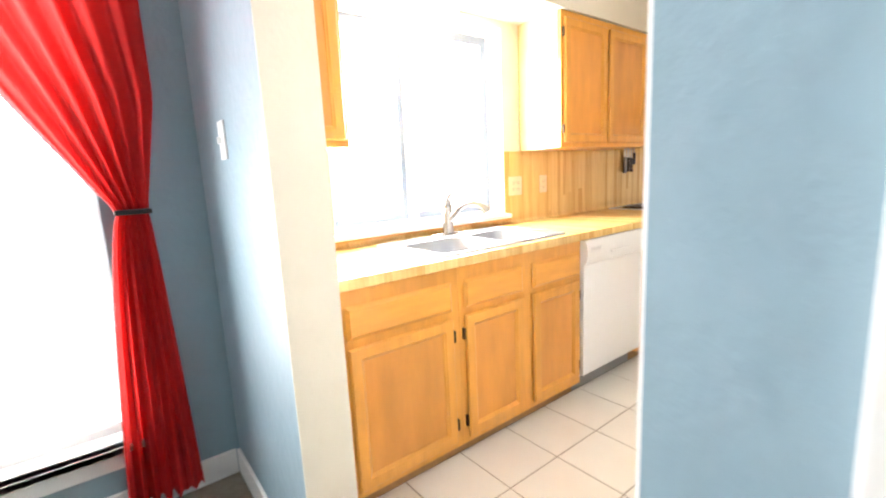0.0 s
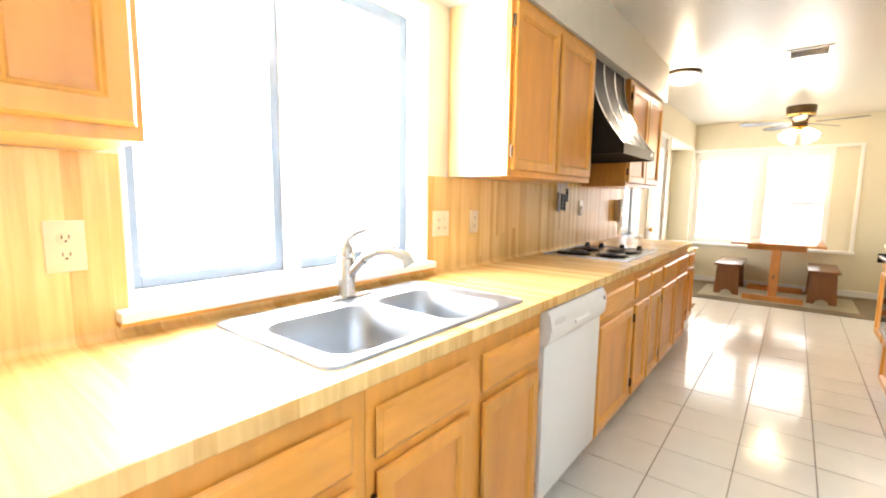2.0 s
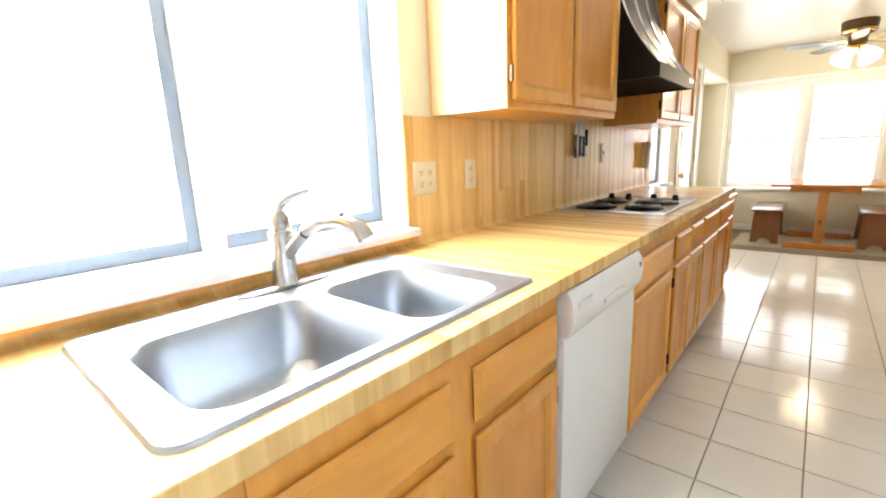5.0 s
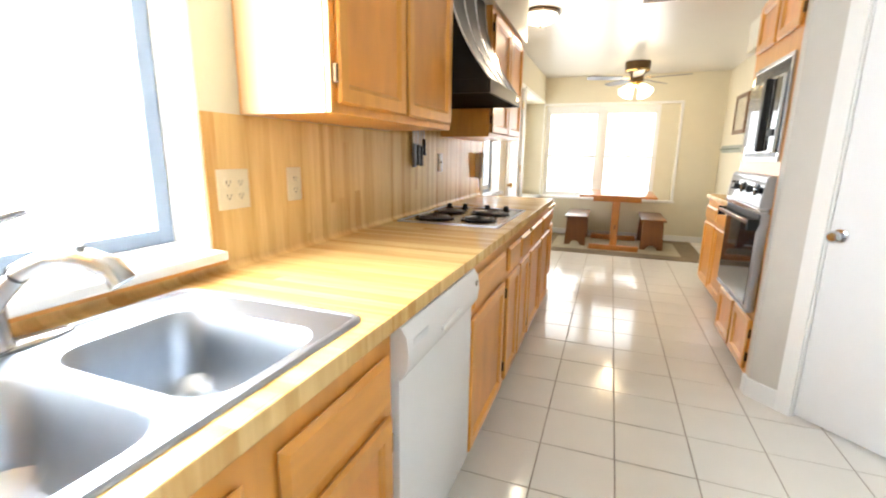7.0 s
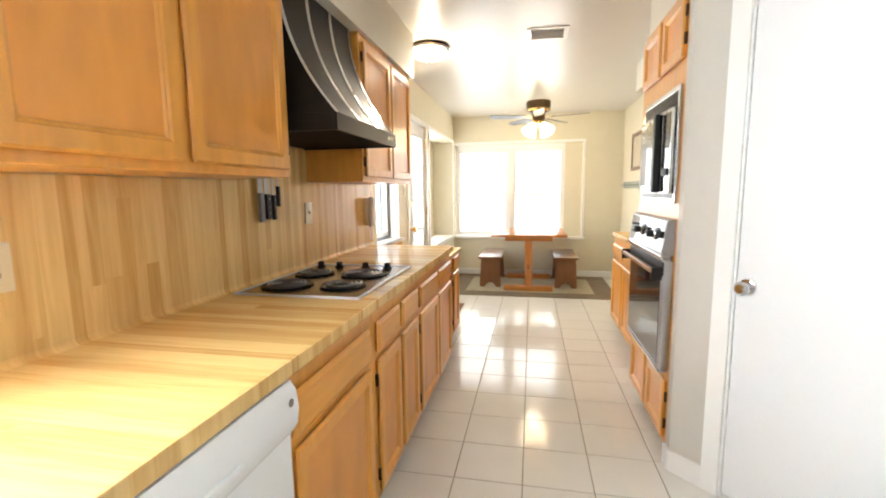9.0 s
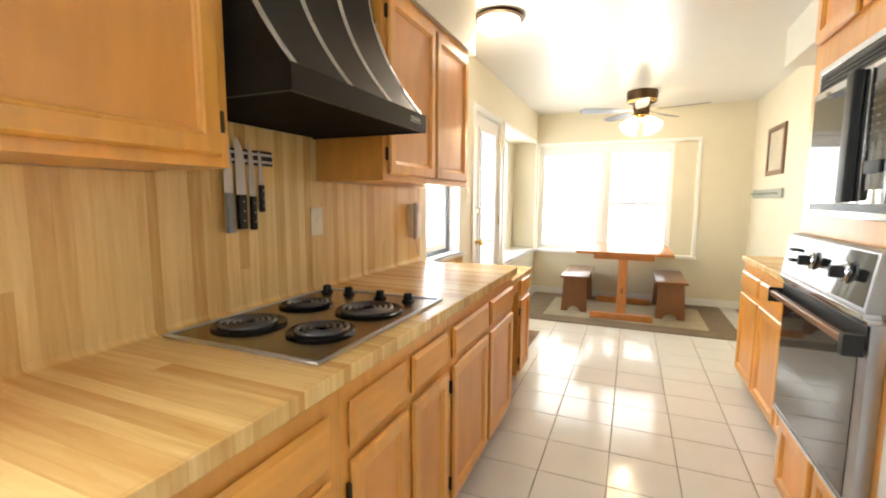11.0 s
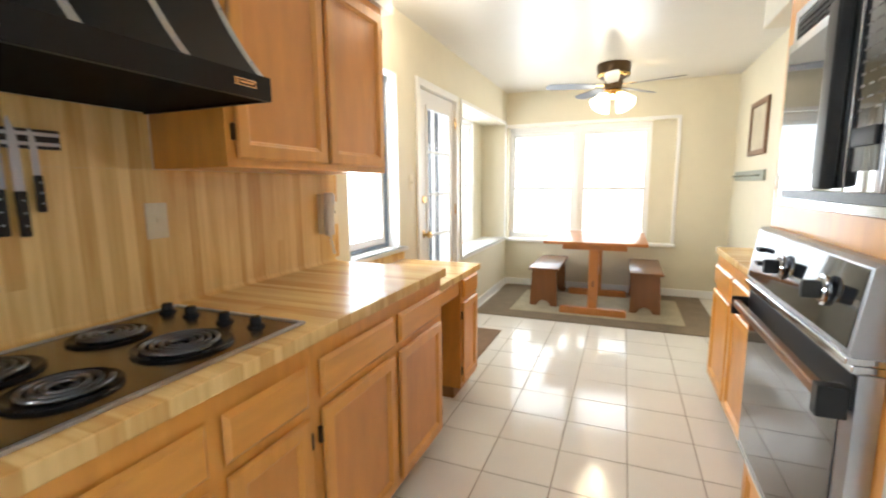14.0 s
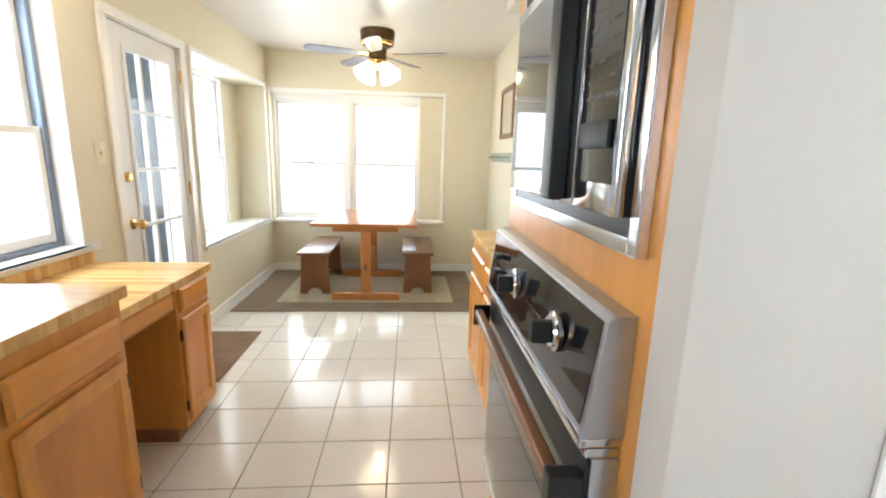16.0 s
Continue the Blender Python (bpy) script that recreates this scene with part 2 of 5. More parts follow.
def box(bm, x0, x1, y0, y1, z0, z1, bev=0.0, seg=2):
    r = bmesh.ops.create_cube(bm, size=1)["verts"]
    bmesh.ops.transform(bm, matrix=Matrix.Translation(((x0 + x1) / 2, (y0 + y1) / 2, (z0 + z1) / 2)) @ Matrix.Diagonal((abs(x1 - x0), abs(y1 - y0), abs(z1 - z0), 1)), verts=r)
    if bev:
        edges = list({e for v in r for e in v.link_edges})
        bmesh.ops.bevel(bm, geom=edges, offset=bev, segments=seg, affect="EDGES", clamp_overlap=True, profile=0.6)
    return bm


def boxes(*rows, bev=0.0):
    bm = bmesh.new()
    for r in rows:
        b2 = bmesh.new()
        box(b2, *r, bev)
        me = bpy.data.meshes.new("t")
        b2.to_mesh(me)
        b2.free()
        bm.from_mesh(me)
        bpy.data.meshes.remove(me)
    return bm


def bx(name, dims, material, parent=None, bev=0.0, label="", kind="", seg=2):
    return part(name, box(bmesh.new(), *dims, bev, seg), material, parent, label, smooth=bev > 0, kind=kind)


def lathe(bm, prof, at, axis="z", n=24, sx=1.0, sy=1.0):
    """Turns a profile of (radius, height) round an axis through at."""
    rings = []
    for r, h in prof:
        ring = []
        for i in range(n):
            a = 2 * math.pi * i / n
            u, v = r * math.cos(a) * sx, r * math.sin(a) * sy
            p = {"z": (u, v, h), "x": (h, u, v), "y": (u, h, v)}[axis]
            ring.append(bm.verts.new(Vector(at) + Vector(p)))
        rings.append(ring)
    for a, b in zip(rings, rings[1:]):
        for i in range(n):
            bm.faces.new((a[i], a[(i + 1) % n], b[(i + 1) % n], b[i]))
    if prof[0][0] > 0:
        bm.faces.new(rings[0])
    if prof[-1][0] > 0:
        bm.faces.new(rings[-1])
    bmesh.ops.remove_doubles(bm, verts=bm.verts, dist=1e-6)
    bmesh.ops.recalc_face_normals(bm, faces=bm.faces)
    return bm


def tube(bm, pts, radii, n=12):
    pts = [Vector(p) for p in pts]
    rings = []
    for i, p in enumerate(pts):
        d = (pts[min(i + 1, len(pts) - 1)] - pts[max(i - 1, 0)]).normalized()
        q = d.to_track_quat("Z", "Y")
        r = radii[i] if isinstance(radii, (list, tuple)) else radii
        rings.append([bm.verts.new(p + q @ Vector((r * math.cos(2 * math.pi * k / n), r * math.sin(2 * math.pi * k / n), 0))) for k in range(n)])
    for a, b in zip(rings, rings[1:]):
        for k in range(n):
            bm.faces.new((a[k], a[(k + 1) % n], b[(k + 1) % n], b[k]))
    bm.faces.new(rings[0])
    bm.faces.new(rings[-1])
    bmesh.ops.recalc_face_normals(bm, faces=bm.faces)
    return bm


def holed(z0, z1, outer, holes):
    """A flat plate between two heights with an outline and holes, each a loop of (x, y)."""
    bm = bmesh.new()
    for z in (z0, z1):
        edges = []
        for lp in (outer, *holes):
            vs = [bm.verts.new((x, y, z)) for x, y in lp]
            edges += [bm.edges.new((vs[i], vs[(i + 1) % len(vs)])) for i in range(len(vs))]
        bmesh.ops.triangle_fill(bm, edges=edges, use_beauty=True)
    if z1 > z0:
        for lp in (outer, *holes):
            for (xa, ya), (xb, yb) in zip(lp, [*lp[1:], lp[0]]):
                bm.faces.new([bm.verts.new(p) for p in ((xa, ya, z0), (xb, yb, z0), (xb, yb, z1), (xa, ya, z1))])
    bmesh.ops.remove_doubles(bm, verts=bm.verts, dist=1e-6)
    bmesh.ops.recalc_face_normals(bm, faces=bm.faces)
    return bm


def rect(x0, x1, y0, y1):
    return [(x0, y0), (x1, y0), (x1, y1), (x0, y1)]


def pierced(a0, a1, z0, z1, holes):
    """Splits a wall's face into rectangles round its openings."""
    As = sorted({a0, a1, *[v for h in holes for v in h[:2]]})
    Zs = sorted({z0, z1, *[v for h in holes for v in h[2:]]})
    out = []
    for p, q in zip(As, As[1:]):
        run = None
        for r, s in zip(Zs, Zs[1:]):
            c, d = (p + q) / 2, (r + s) / 2
            if any(h[0] < c < h[1] and h[2] < d < h[3] for h in holes):
                if run:
                    out.append((p, q, *run))
                run = None
            else:
                run = (run[0], s) if run else (r, s)
        if run:
            out.append((p, q, *run))
    return out


def wall_x(name, x0, x1, y0, y1, z0, z1, holes, material):
    return part(name, boxes(*[(x0, x1, p, q, r, s) for p, q, r, s in pierced(y0, y1, z0, z1, holes)]), material, kind="structure")


def wall_y(name, y0, y1, x0, x1, z0, z1, holes, material):
    return part(name, boxes(*[(p, q, y0, y1, r, s) for p, q, r, s in pierced(x0, x1, z0, z1, holes)]), material, kind="structure")


def loft(bm, loops, cap=True, back=True):
    rings = [[bm.verts.new(p) for p in lp] for lp in loops]
    for a, b in zip(rings, rings[1:]):
        n = len(a)
        for i in range(n):
            bm.faces.new((a[i], a[(i + 1) % n], b[(i + 1) % n], b[i]))
    if cap:
        bm.faces.new(rings[-1])
    if back:
        bm.faces.new(rings[0])
    bmesh.ops.recalc_face_normals(bm, faces=bm.faces)
    return bm


# ---- structure ----
CEIL = 2.44
YF = 5.38
XR = 2.50
W_SINK = (-2.29, -1.12, 0.975, 2.09)
W_DESK = (1.80, 2.42, 0.885, 2.04)
DOOR_E = (2.755, 3.505, 0.0, 2.04)
W_BAY = (3.67, 5.29, 0.62, 2.05)
W_BLUE = (-4.70, -3.16, 0.30, 2.15)
wall_x("wall_west", -0.15, 0.0, -2.67, YF + 0.15, 0, CEIL, [W_SINK, W_DESK, DOOR_E, W_BAY], M_WALL)
wall_x("wall_blue_west", -0.15, 0.0, -6.0, -2.67, 0, CEIL, [W_BLUE], M_BLUE)
W_FAR = (0.02, 1.94, 0.60, 2.02)
wall_y("wall_north", YF, YF + 0.15, 0.0, XR + 0.15, 0, CEIL, [W_FAR], M_WALL)
wall_x("wall_east", XR, XR + 0.15, 1.42, YF, 0, CEIL, [], M_WALL)
wall_y("wall_wing_kitchen_side", -2.746, -2.671, 0.0, 0.857, 0, CEIL, [], M_JAMB)
wall_y("wall_wing_blue_side", -2.822, -2.746, 0.0, 0.857, 0, CEIL, [], M_BLUE)
part("wall_wing_end", boxes((0.857, 0.862, -2.822, -2.671, 0, CEIL)), M_JAMB, kind="structure")
wall_y("wall_partition_kitchen_side", -2.669, -2.59, 1.806, 2.87, 0, CEIL, [], M_JAMB)
wall_y("wall_partition_blue_side", -2.822, -2.67, 1.806, 4.2, 0, CEIL, [(2.000, 2.800, 0.0, 2.05)], M_BLUE)
part("partition_casing", boxes((1.668, 1.830, -2.545, -2.505, 0, 2.10), (1.735, 1.801, -2.671, -2.5455, 0, 2.10), bev=0.006), M_DOOR, kind="structure")
part("wall_partition_end", boxes((1.802, 1.806, -2.822, -2.59, 0, CEIL)), M_WHITE, kind="structure")
wall_y("wall_blue_south", -6.15, -6.0, -0.15, 4.35, 0, CEIL, [], M_BLUE)
wall_x("wall_blue_east", 4.2, 4.35, -6.0, -2.67, 0, CEIL, [], M_BLUE)
wall_x("wall_nook_east", 2.72, 2.87, -2.59, -0.288, 0, CEIL, [], M_GREIGE)
bx("ceiling", (-0.15, 4.35, -6.15, YF + 0.15, CEIL, CEIL + 0.1), M_CEIL, kind="structure")
bx("subfloor", (-0.15, 4.35, -6.15, YF + 0.15, -0.12, -0.006), M_GROUT, kind="structure")
bx("soffit_west", (0.0, 0.345, -2.6705, 1.74, 2.13, CEIL), M_JAMB, kind="structure")
bx("soffit_tall", (1.878, XR, 0.638, 1.42, 2.19, CEIL), M_JAMB, kind="structure")
bx("soffit_east", (2.13, XR, 1.4205, 2.95, 2.19, CEIL), M_JAMB, kind="structure")

# slanted wall with the pantry door
PA, PB = Vector((1.855, 0.577, 0)), Vector((2.72, -0.288, 0))
part("wall_return", boxes((1.855, XR, 0.5775, 0.6375, 0, CEIL)), M_GREIGE, kind="structure")
PU = (PB - PA).normalized()
PN = Vector((PU.y, -PU.x, 0))
PM = Matrix(((PU.x, PN.x, 0, PA.x), (PU.y, PN.y, 0, PA.y), (0, 0, 1, 0), (0, 0, 0, 1)))
PL = (PB - PA).length


def slanted(bm):
    bmesh.ops.transform(bm, matrix=PM, verts=bm.verts)
    bmesh.ops.recalc_face_normals(bm, faces=bm.faces)
    return bm


part("wall_pantry", slanted(boxes(*[(p, q, -0.11, 0.0, r, s) for p, q, r, s in pierced(0, PL, 0, CEIL, [(0.215, 0.855, 0, 2.06)])])), M_GREIGE, kind="structure")
pd = thing("pantry_door", PM @ Vector((0.5, 0, 0)), "plain white painted flush pantry door, closed, with a chrome knob", "door", kind="")
part("slab", slanted(box(bmesh.new(), 0.229, 0.841, -0.045, -0.008, 0.012, 2.045, 0.002)), M_DOOR, pd)
part("casing", slanted(boxes((0.150, 0.220, 0.0, 0.018, 0, 2.055), (0.850, 0.920, 0.0, 0.018, 0, 2.055), (0.150, 0.920, 0.0, 0.018, 2.055, 2.125), bev=0.004)), M_WHITE, pd)
part("jamb", slanted(boxes((0.216, 0.227, -0.10, 0.0, 0, 2.05), (0.843, 0.854, -0.10, 0.0, 0, 2.05), (0.227, 0.843, -0.10, 0.0, 2.047, 2.06))), M_WHITE, pd)
part("knob", slanted(lathe(bmesh.new(), [(0.001, 0.066), (0.018, 0.064), (0.027, 0.052), (0.027, 0.042), (0.013, 0.030), (0.011, 0.004), (0.030, 0.0), (0.032, -0.007)], (0.268, 0, 0.925), "y")), M_CHROME, pd, "chrome door knob", smooth=True)
for z in (0.25, 1.80):
    part("hinge", slanted(lathe(bmesh.new(), [(0.006, 0), (0.006, 0.09)], (0.846, 0.004, z), "z", 10)), M_NICKEL, pd)
part("baseboard_return", boxes((1.841, 1.8548, 0.577, 0.637, 0, 0.10), bev=0.003), M_WHITE, kind="structure")
part("baseboard", slanted(boxes((0.0, 0.149, 0.0, 0.014, 0, 0.10), bev=0.003)), M_WHITE, kind="structure")

# trim
part("trim_far_window", boxes((-0.0, 1.975, YF - 0.014, YF, 2.02, 2.055), (1.94, 1.975, YF - 0.014, YF, 0.60, 2.02), bev=0.003), M_WHITE, kind="structure")
part("baseboard_north", boxes((0.012, XR - 0.012, YF - 0.014, YF, 0, 0.09), bev=0.003), M_WHITE, kind="structure")
part("baseboard_west", boxes((0.0, 0.014, 3.58, YF - 0.014, 0, 0.09), (0.0, 0.014, 2.44, 2.69, 0, 0.09), bev=0.003), M_WHITE, kind="structure")
part("baseboard_east", boxes((XR - 0.014, XR, 2.92, YF - 0.014, 0, 0.09), bev=0.003), M_WHITE, kind="structure")
part("baseboard_blue_room", boxes((0.0, 0.014, -6.0, -2.837, 0, 0.11), (0.014, 0.857, -2.836, -2.822, 0, 0.11), bev=0.003), M_WHITE, kind="structure")
part("trim_bay_window", boxes((0.0, 0.014, 3.635, 3.67, 0.60, 2.085), (0.0, 0.014, 3.67, 5.29, 2.05, 2.085), (0.0, 0.014, 5.29, 5.32, 0.60, 2.085), bev=0.003), M_WHITE, kind="structure")


def pane_x(parent, x, y0, y1, z0, z1):
    p = bx("pane", (x - 0.003, x + 0.003, y0, y1, z0, z1), M_PANE, parent)
    p.visible_shadow = False


def pane_y(parent, y, x0, x1, z0, z1):
    p = bx("pane", (x0, x1, y - 0.003, y + 0.003, z0, z1), M_PANE, parent)
    p.visible_shadow = False


# sink window
y0, y1, z0, z1 = W_SINK
wk = thing("window_1", (-0.08, -1.71, z0), "grey aluminium sliding kitchen window above the sink", "window", kind="structure")
part("lining", boxes((-0.15, -0.001, y0, y0 + 0.012, z0, z1), (-0.15, -0.001, y1 - 0.012, y1, z0, z1), (-0.15, -0.001, y0 + 0.012, y1 - 0.012, z1 - 0.012, z1), (-0.15, -0.001, y0 + 0.012, y1 - 0.012, z0, z0 + 0.006)), M_WHITE, wk)
part("window_frame", boxes((-0.15, -0.085, y0 + 0.012, y0 + 0.04, z0 + 0.006, z1 - 0.012), (-0.15, -0.085, y1 - 0.04, y1 - 0.012, z0 + 0.006, z1 - 0.012), (-0.15, -0.085, y0 + 0.04, y1 - 0.04, z0 + 0.006, z0 + 0.03), (-0.15, -0.085, y0 + 0.04, y1 - 0.04, z1 - 0.04, z1 - 0.012), bev=0.002), M_WHITE, wk, "white outer window frame")
ym = -1.765
part("fixed_sash", boxes((-0.14, -0.12, y0 + 0.04, y0 + 0.07, z0 + 0.03, z1 - 0.04), (-0.14, -0.12, ym - 0.045, ym - 0.012, z0 + 0.03, z1 - 0.04), (-0.14, -0.12, y0 + 0.07, ym - 0.045, z0 + 0.03, z0 + 0.065), (-0.14, -0.12, y0 + 0.07, ym - 0.045, z1 - 0.08, z1 - 0.04), bev=0.002), M_ALU, wk)
part("sash_stile", boxes((-0.118, -0.095, ym + 0.0205, ym + 0.045, z0 + 0.03, z1 - 0.04), bev=0.002), M_WHITE, wk)
part("sliding_sash", boxes((-0.118, -0.095, y1 - 0.085, y1 - 0.04, z0 + 0.03, z1 - 0.04), (-0.118, -0.095, ym + 0.045, y1 - 0.085, z0 + 0.03, z0 + 0.07), (-0.118, -0.095, ym + 0.045, y1 - 0.085, z1 - 0.09, z1 - 0.04), bev=0.002), M_ALU, wk)
part("meeting_stile", boxes((-0.135, -0.088, ym - 0.012, ym + 0.02, z0 + 0.006, z1 - 0.012), bev=0.004), M_WHITE, wk)
part("latch", boxes((-0.088, -0.075, ym - 0.006, ym + 0.012, 1.20, 1.25), bev=0.003), M_WHITE, wk)
pane_x(wk, -0.130, y0 + 0.07, ym - 0.045, z0 + 0.065, z1 - 0.08)
pane_x(wk, -0.107, ym + 0.045, y1 - 0.085, z0 + 0.07, z1 - 0.09)
part("window_sill", boxes((-0.001, 0.055, y0 - 0.03, y1 + 0.005, 0.955, 0.983), bev=0.006), M_WHITE, wk)
part("sill_edge", boxes((0.009, 0.044, y0 - 0.03, y1 + 0.005, 0.9445, 0.9545)), M_WOODH, wk, "thin wooden strip under the sill")


def sash_window(name, label, axis, c, a0, a1, z0, z1, plane, outer=None):
    """A white double-hung window in a recess. axis: the wall's normal."""
    am, zm = (a0 + a1) / 2, z0 + (z1 - z0) * 0.47
    pos = (plane, am, z0) if axis == "x" else (am, plane, z0)
    w = thing(name, pos, label, "window", kind="structure")

    def rows(*r):
        if axis == "x":
            return boxes(*[(c * d0 + plane, c * d1 + plane, p, q, s, t) if c * d0 < c * d1 else (c * d1 + plane, c * d0 + plane, p, q, s, t) for d0, d1, p, q, s, t in r], bev=0.003)
        return boxes(*[(p, q, min(c * d0, c * d1) + plane, max(c * d0, c * d1) + plane, s, t) for d0, d1, p, q, s, t in r], bev=0.003)
    part("window_frame", rows((-0.05, 0.02, a0, a0 + 0.03, z0, z1), (-0.05, 0.02, a1 - 0.03, a1, z0, z1), (-0.05, 0.02, a0 + 0.03, a1 - 0.03, z0, z0 + 0.025), (-0.05, 0.02, a0 + 0.03, a1 - 0.03, z1 - 0.03, z1)), outer or M_WHITE, w)
    part("lower_sash", rows((-0.018, 0.008, a0 + 0.03, a0 + 0.065, z0 + 0.025, zm + 0.018), (-0.018, 0.008, a1 - 0.065, a1 - 0.03, z0 + 0.025, zm + 0.018), (-0.018, 0.008, a0 + 0.065, a1 - 0.065, z0 + 0.025, z0 + 0.07), (-0.018, 0.008, a0 + 0.065, a1 - 0.065, zm - 0.018, zm + 0.018)), M_WHITE, w)
    part("upper_sash", rows((-0.046, -0.020, a0 + 0.03, a0 + 0.065, zm - 0.018, z1 - 0.03), (-0.046, -0.020, a1 - 0.065, a1 - 0.03, zm - 0.018, z1 - 0.03), (-0.046, -0.020, a0 + 0.065, a1 - 0.065, zm - 0.018, zm + 0.016), (-0.046, -0.020, a0 + 0.065, a1 - 0.065, z1 - 0.07, z1 - 0.03)), M_WHITE, w)
    part("sash_lock", rows((0.008, 0.02, am - 0.03, am + 0.03, zm + 0.002, zm + 0.016)), M_NICKEL, w)
    for p in (-0.006, -0.034):
        s, t = (z0 + 0.07, zm - 0.018) if p > -0.02 else (zm + 0.016, z1 - 0.07)
        if axis == "x":
            pane_x(w, plane + c * p, a0 + 0.065, a1 - 0.065, s, t)
        else:
            pane_y(w, plane + c * p, a0 + 0.065, a1 - 0.065, s, t)
    return w


y0, y1, z0, z1 = W_DESK
sash_window("window_2", "white double-hung window above the low desk counter", "x", 1, y0 + 0.012, y1 - 0.012, z0 + 0.006, z1 - 0.012, -0.105, M_ALU)
part("window_lining", boxes((-0.15, -0.001, y0, y0 + 0.012, z0, z1), (-0.15, -0.001, y1 - 0.012, y1, z0, z1), (-0.15, -0.001, y0 + 0.012, y1 - 0.012, z1 - 0.012, z1)), M_WHITE, kind="structure")
part("window_sill", boxes((-0.15, 0.045, y0 + 0.013, y1 - 0.013, z0 - 0.02, z0 + 0.005), (0.0005, 0.045, y0 - 0.02, y1 + 0.04, z0 - 0.02, z0 + 0.005), bev=0.004), M_WHITE, kind="structure")

# bay window, recess with a wall-coloured return panel
y0, y1, z0, z1 = W_BAY
BX = -0.30
part("bay_recess", boxes((BX - 0.1, -0.15, y0 - 0.1, y0, z0 - 0.1, z1 + 0.1), (BX - 0.1, -0.15, y1, y1 + 0.1, z0 - 0.1, z1 + 0.1), (BX - 0.1, -0.15, y0, y1, z1, z1 + 0.1), (BX - 0.1, -0.15, y0, y1, z0 - 0.1, z0), (BX - 0.1, BX, 4.88, y1, z0, z1), (BX - 0.1, BX, y0, 3.82, z0, z1)), M_WALL, kind="structure")
sash_window("window_3", "white double-hung window in a deep recess by the dining table", "x", 1, 3.82, 4.88, z0 + 0.012, z1, BX + 0.0)
part("window_sill_bay", boxes((BX + 0.021, 0.03, y0 + 0.002, y1 - 0.002, z0 - 0.01, z0 + 0.012), (0.0005, 0.03, y0 - 0.03, y1 + 0.02, z0 - 0.02, z0 + 0.012), bev=0.004), M_WHITE, kind="structure")

part("bay_siding", boxes((-0.90, -0.1505, 3.50, 3.5185, 0.1, 2.4)), M_SIDING, kind="structure")
# far window
x0, x1, z0, z1 = W_FAR
part("far_recess", boxes((x0 - 0.1, x0, YF + 0.15, YF + 0.2, z0 - 0.1, z1 + 0.1), (x1, x1 + 0.1, YF + 0.15, YF + 0.2, z0 - 0.1, z1 + 0.1), (x0, x1, YF + 0.15, YF + 0.2, z1, z1 + 0.1), (x0, x1, YF + 0.15, YF + 0.2, z0 - 0.1, z0), (1.69, x1, YF + 0.10, YF + 0.2, z0, z1)), M_WALL, kind="structure")
sash_window("window_4", "white double-hung window behind the dining table", "y", -1, x0, 0.86, z0 + 0.012, z1 - 0.05, YF + 0.13)
sash_window("window_5", "white double-hung window behind table, beside a return panel", "y", -1, 0.89, 1.69, z0 + 0.012, z1 - 0.05, YF + 0.13)
part("window_mullion", boxes((0.86, 0.89, YF + 0.09, YF + 0.18, z0, z1), bev=0.003), M_WHITE, kind="structure")
part("window_head", boxes((x0, 0.859, YF + 0.10, YF + 0.17, z1 - 0.05, z1), (0.891, 1.69, YF + 0.10, YF + 0.17, z1 - 0.05, z1)), M_WHITE, kind="structure")
part("window_sill_far", boxes((x0 + 0.002, 1.688, YF - 0.03, YF + 0.109, z0 - 0.01, z0 + 0.012), (1.688, x1 - 0.002, YF - 0.03, YF + 0.099, z0 - 0.01, z0 + 0.012), (x0 + 0.002, 1.99, YF - 0.035, YF - 0.0005, z0 - 0.022, z0 + 0.011), bev=0.004), M_WHITE, kind="structure")

# blue room window and blind
y0, y1, z0, z1 = W_BLUE
wb = thing("window_6", (-0.1, -3.9, z0), "tall white-framed window with a white slatted blind behind a red curtain", "window", kind="structure")
part("window_frame", boxes((-0.14, -0.09, y0, y0 + 0.05, z0, z1), (-0.14, -0.09, y1 - 0.05, y1, z0, z1), (-0.14, -0.09, y0 + 0.05, y1 - 0.05, z0, z0 + 0.05), (-0.14, -0.09, y0 + 0.05, y1 - 0.05, z1 - 0.05, z1), bev=0.003), M_WHITE, wb)
part("window_sill", boxes((-0.088, 0.05, y0, y1, z0 - 0.02, z0 + 0.008), (0.001, 0.05, y0 - 0.05, y1 + 0.05, z0 - 0.02, z0 + 0.008), (0.001, 0.02, y0 - 0.03, y1 + 0.03, z0 - 0.09, z0 - 0.021), bev=0.004), M_WHITE, wb)
pane_x(wb, -0.115, y0 + 0.05, y1 - 0.05, z0 + 0.05, z1 - 0.05)
blind = thing("window_blind", (-0.06, -3.9, z1), "white slatted blind, lowered over the window", "blind")
part("headrail", boxes((-0.08, -0.04, y0 + 0.01, y1 - 0.01, z1 - 0.04, z1), bev=0.003), M_BLIND, blind)
bm = bmesh.new()
for i in range(52):
    z = z0 + 0.05 + i * 0.0335
    vs = [bm.verts.new(p) for p in ((-0.074, y0 + 0.02, z - 0.006), (-0.05, y0 + 0.02, z + 0.006), (-0.05, y1 - 0.02, z + 0.006), (-0.074, y1 - 0.02, z - 0.006))]
    bm.faces.new(vs)
part("slats", bm, M_BLIND, blind, kind="stuff")

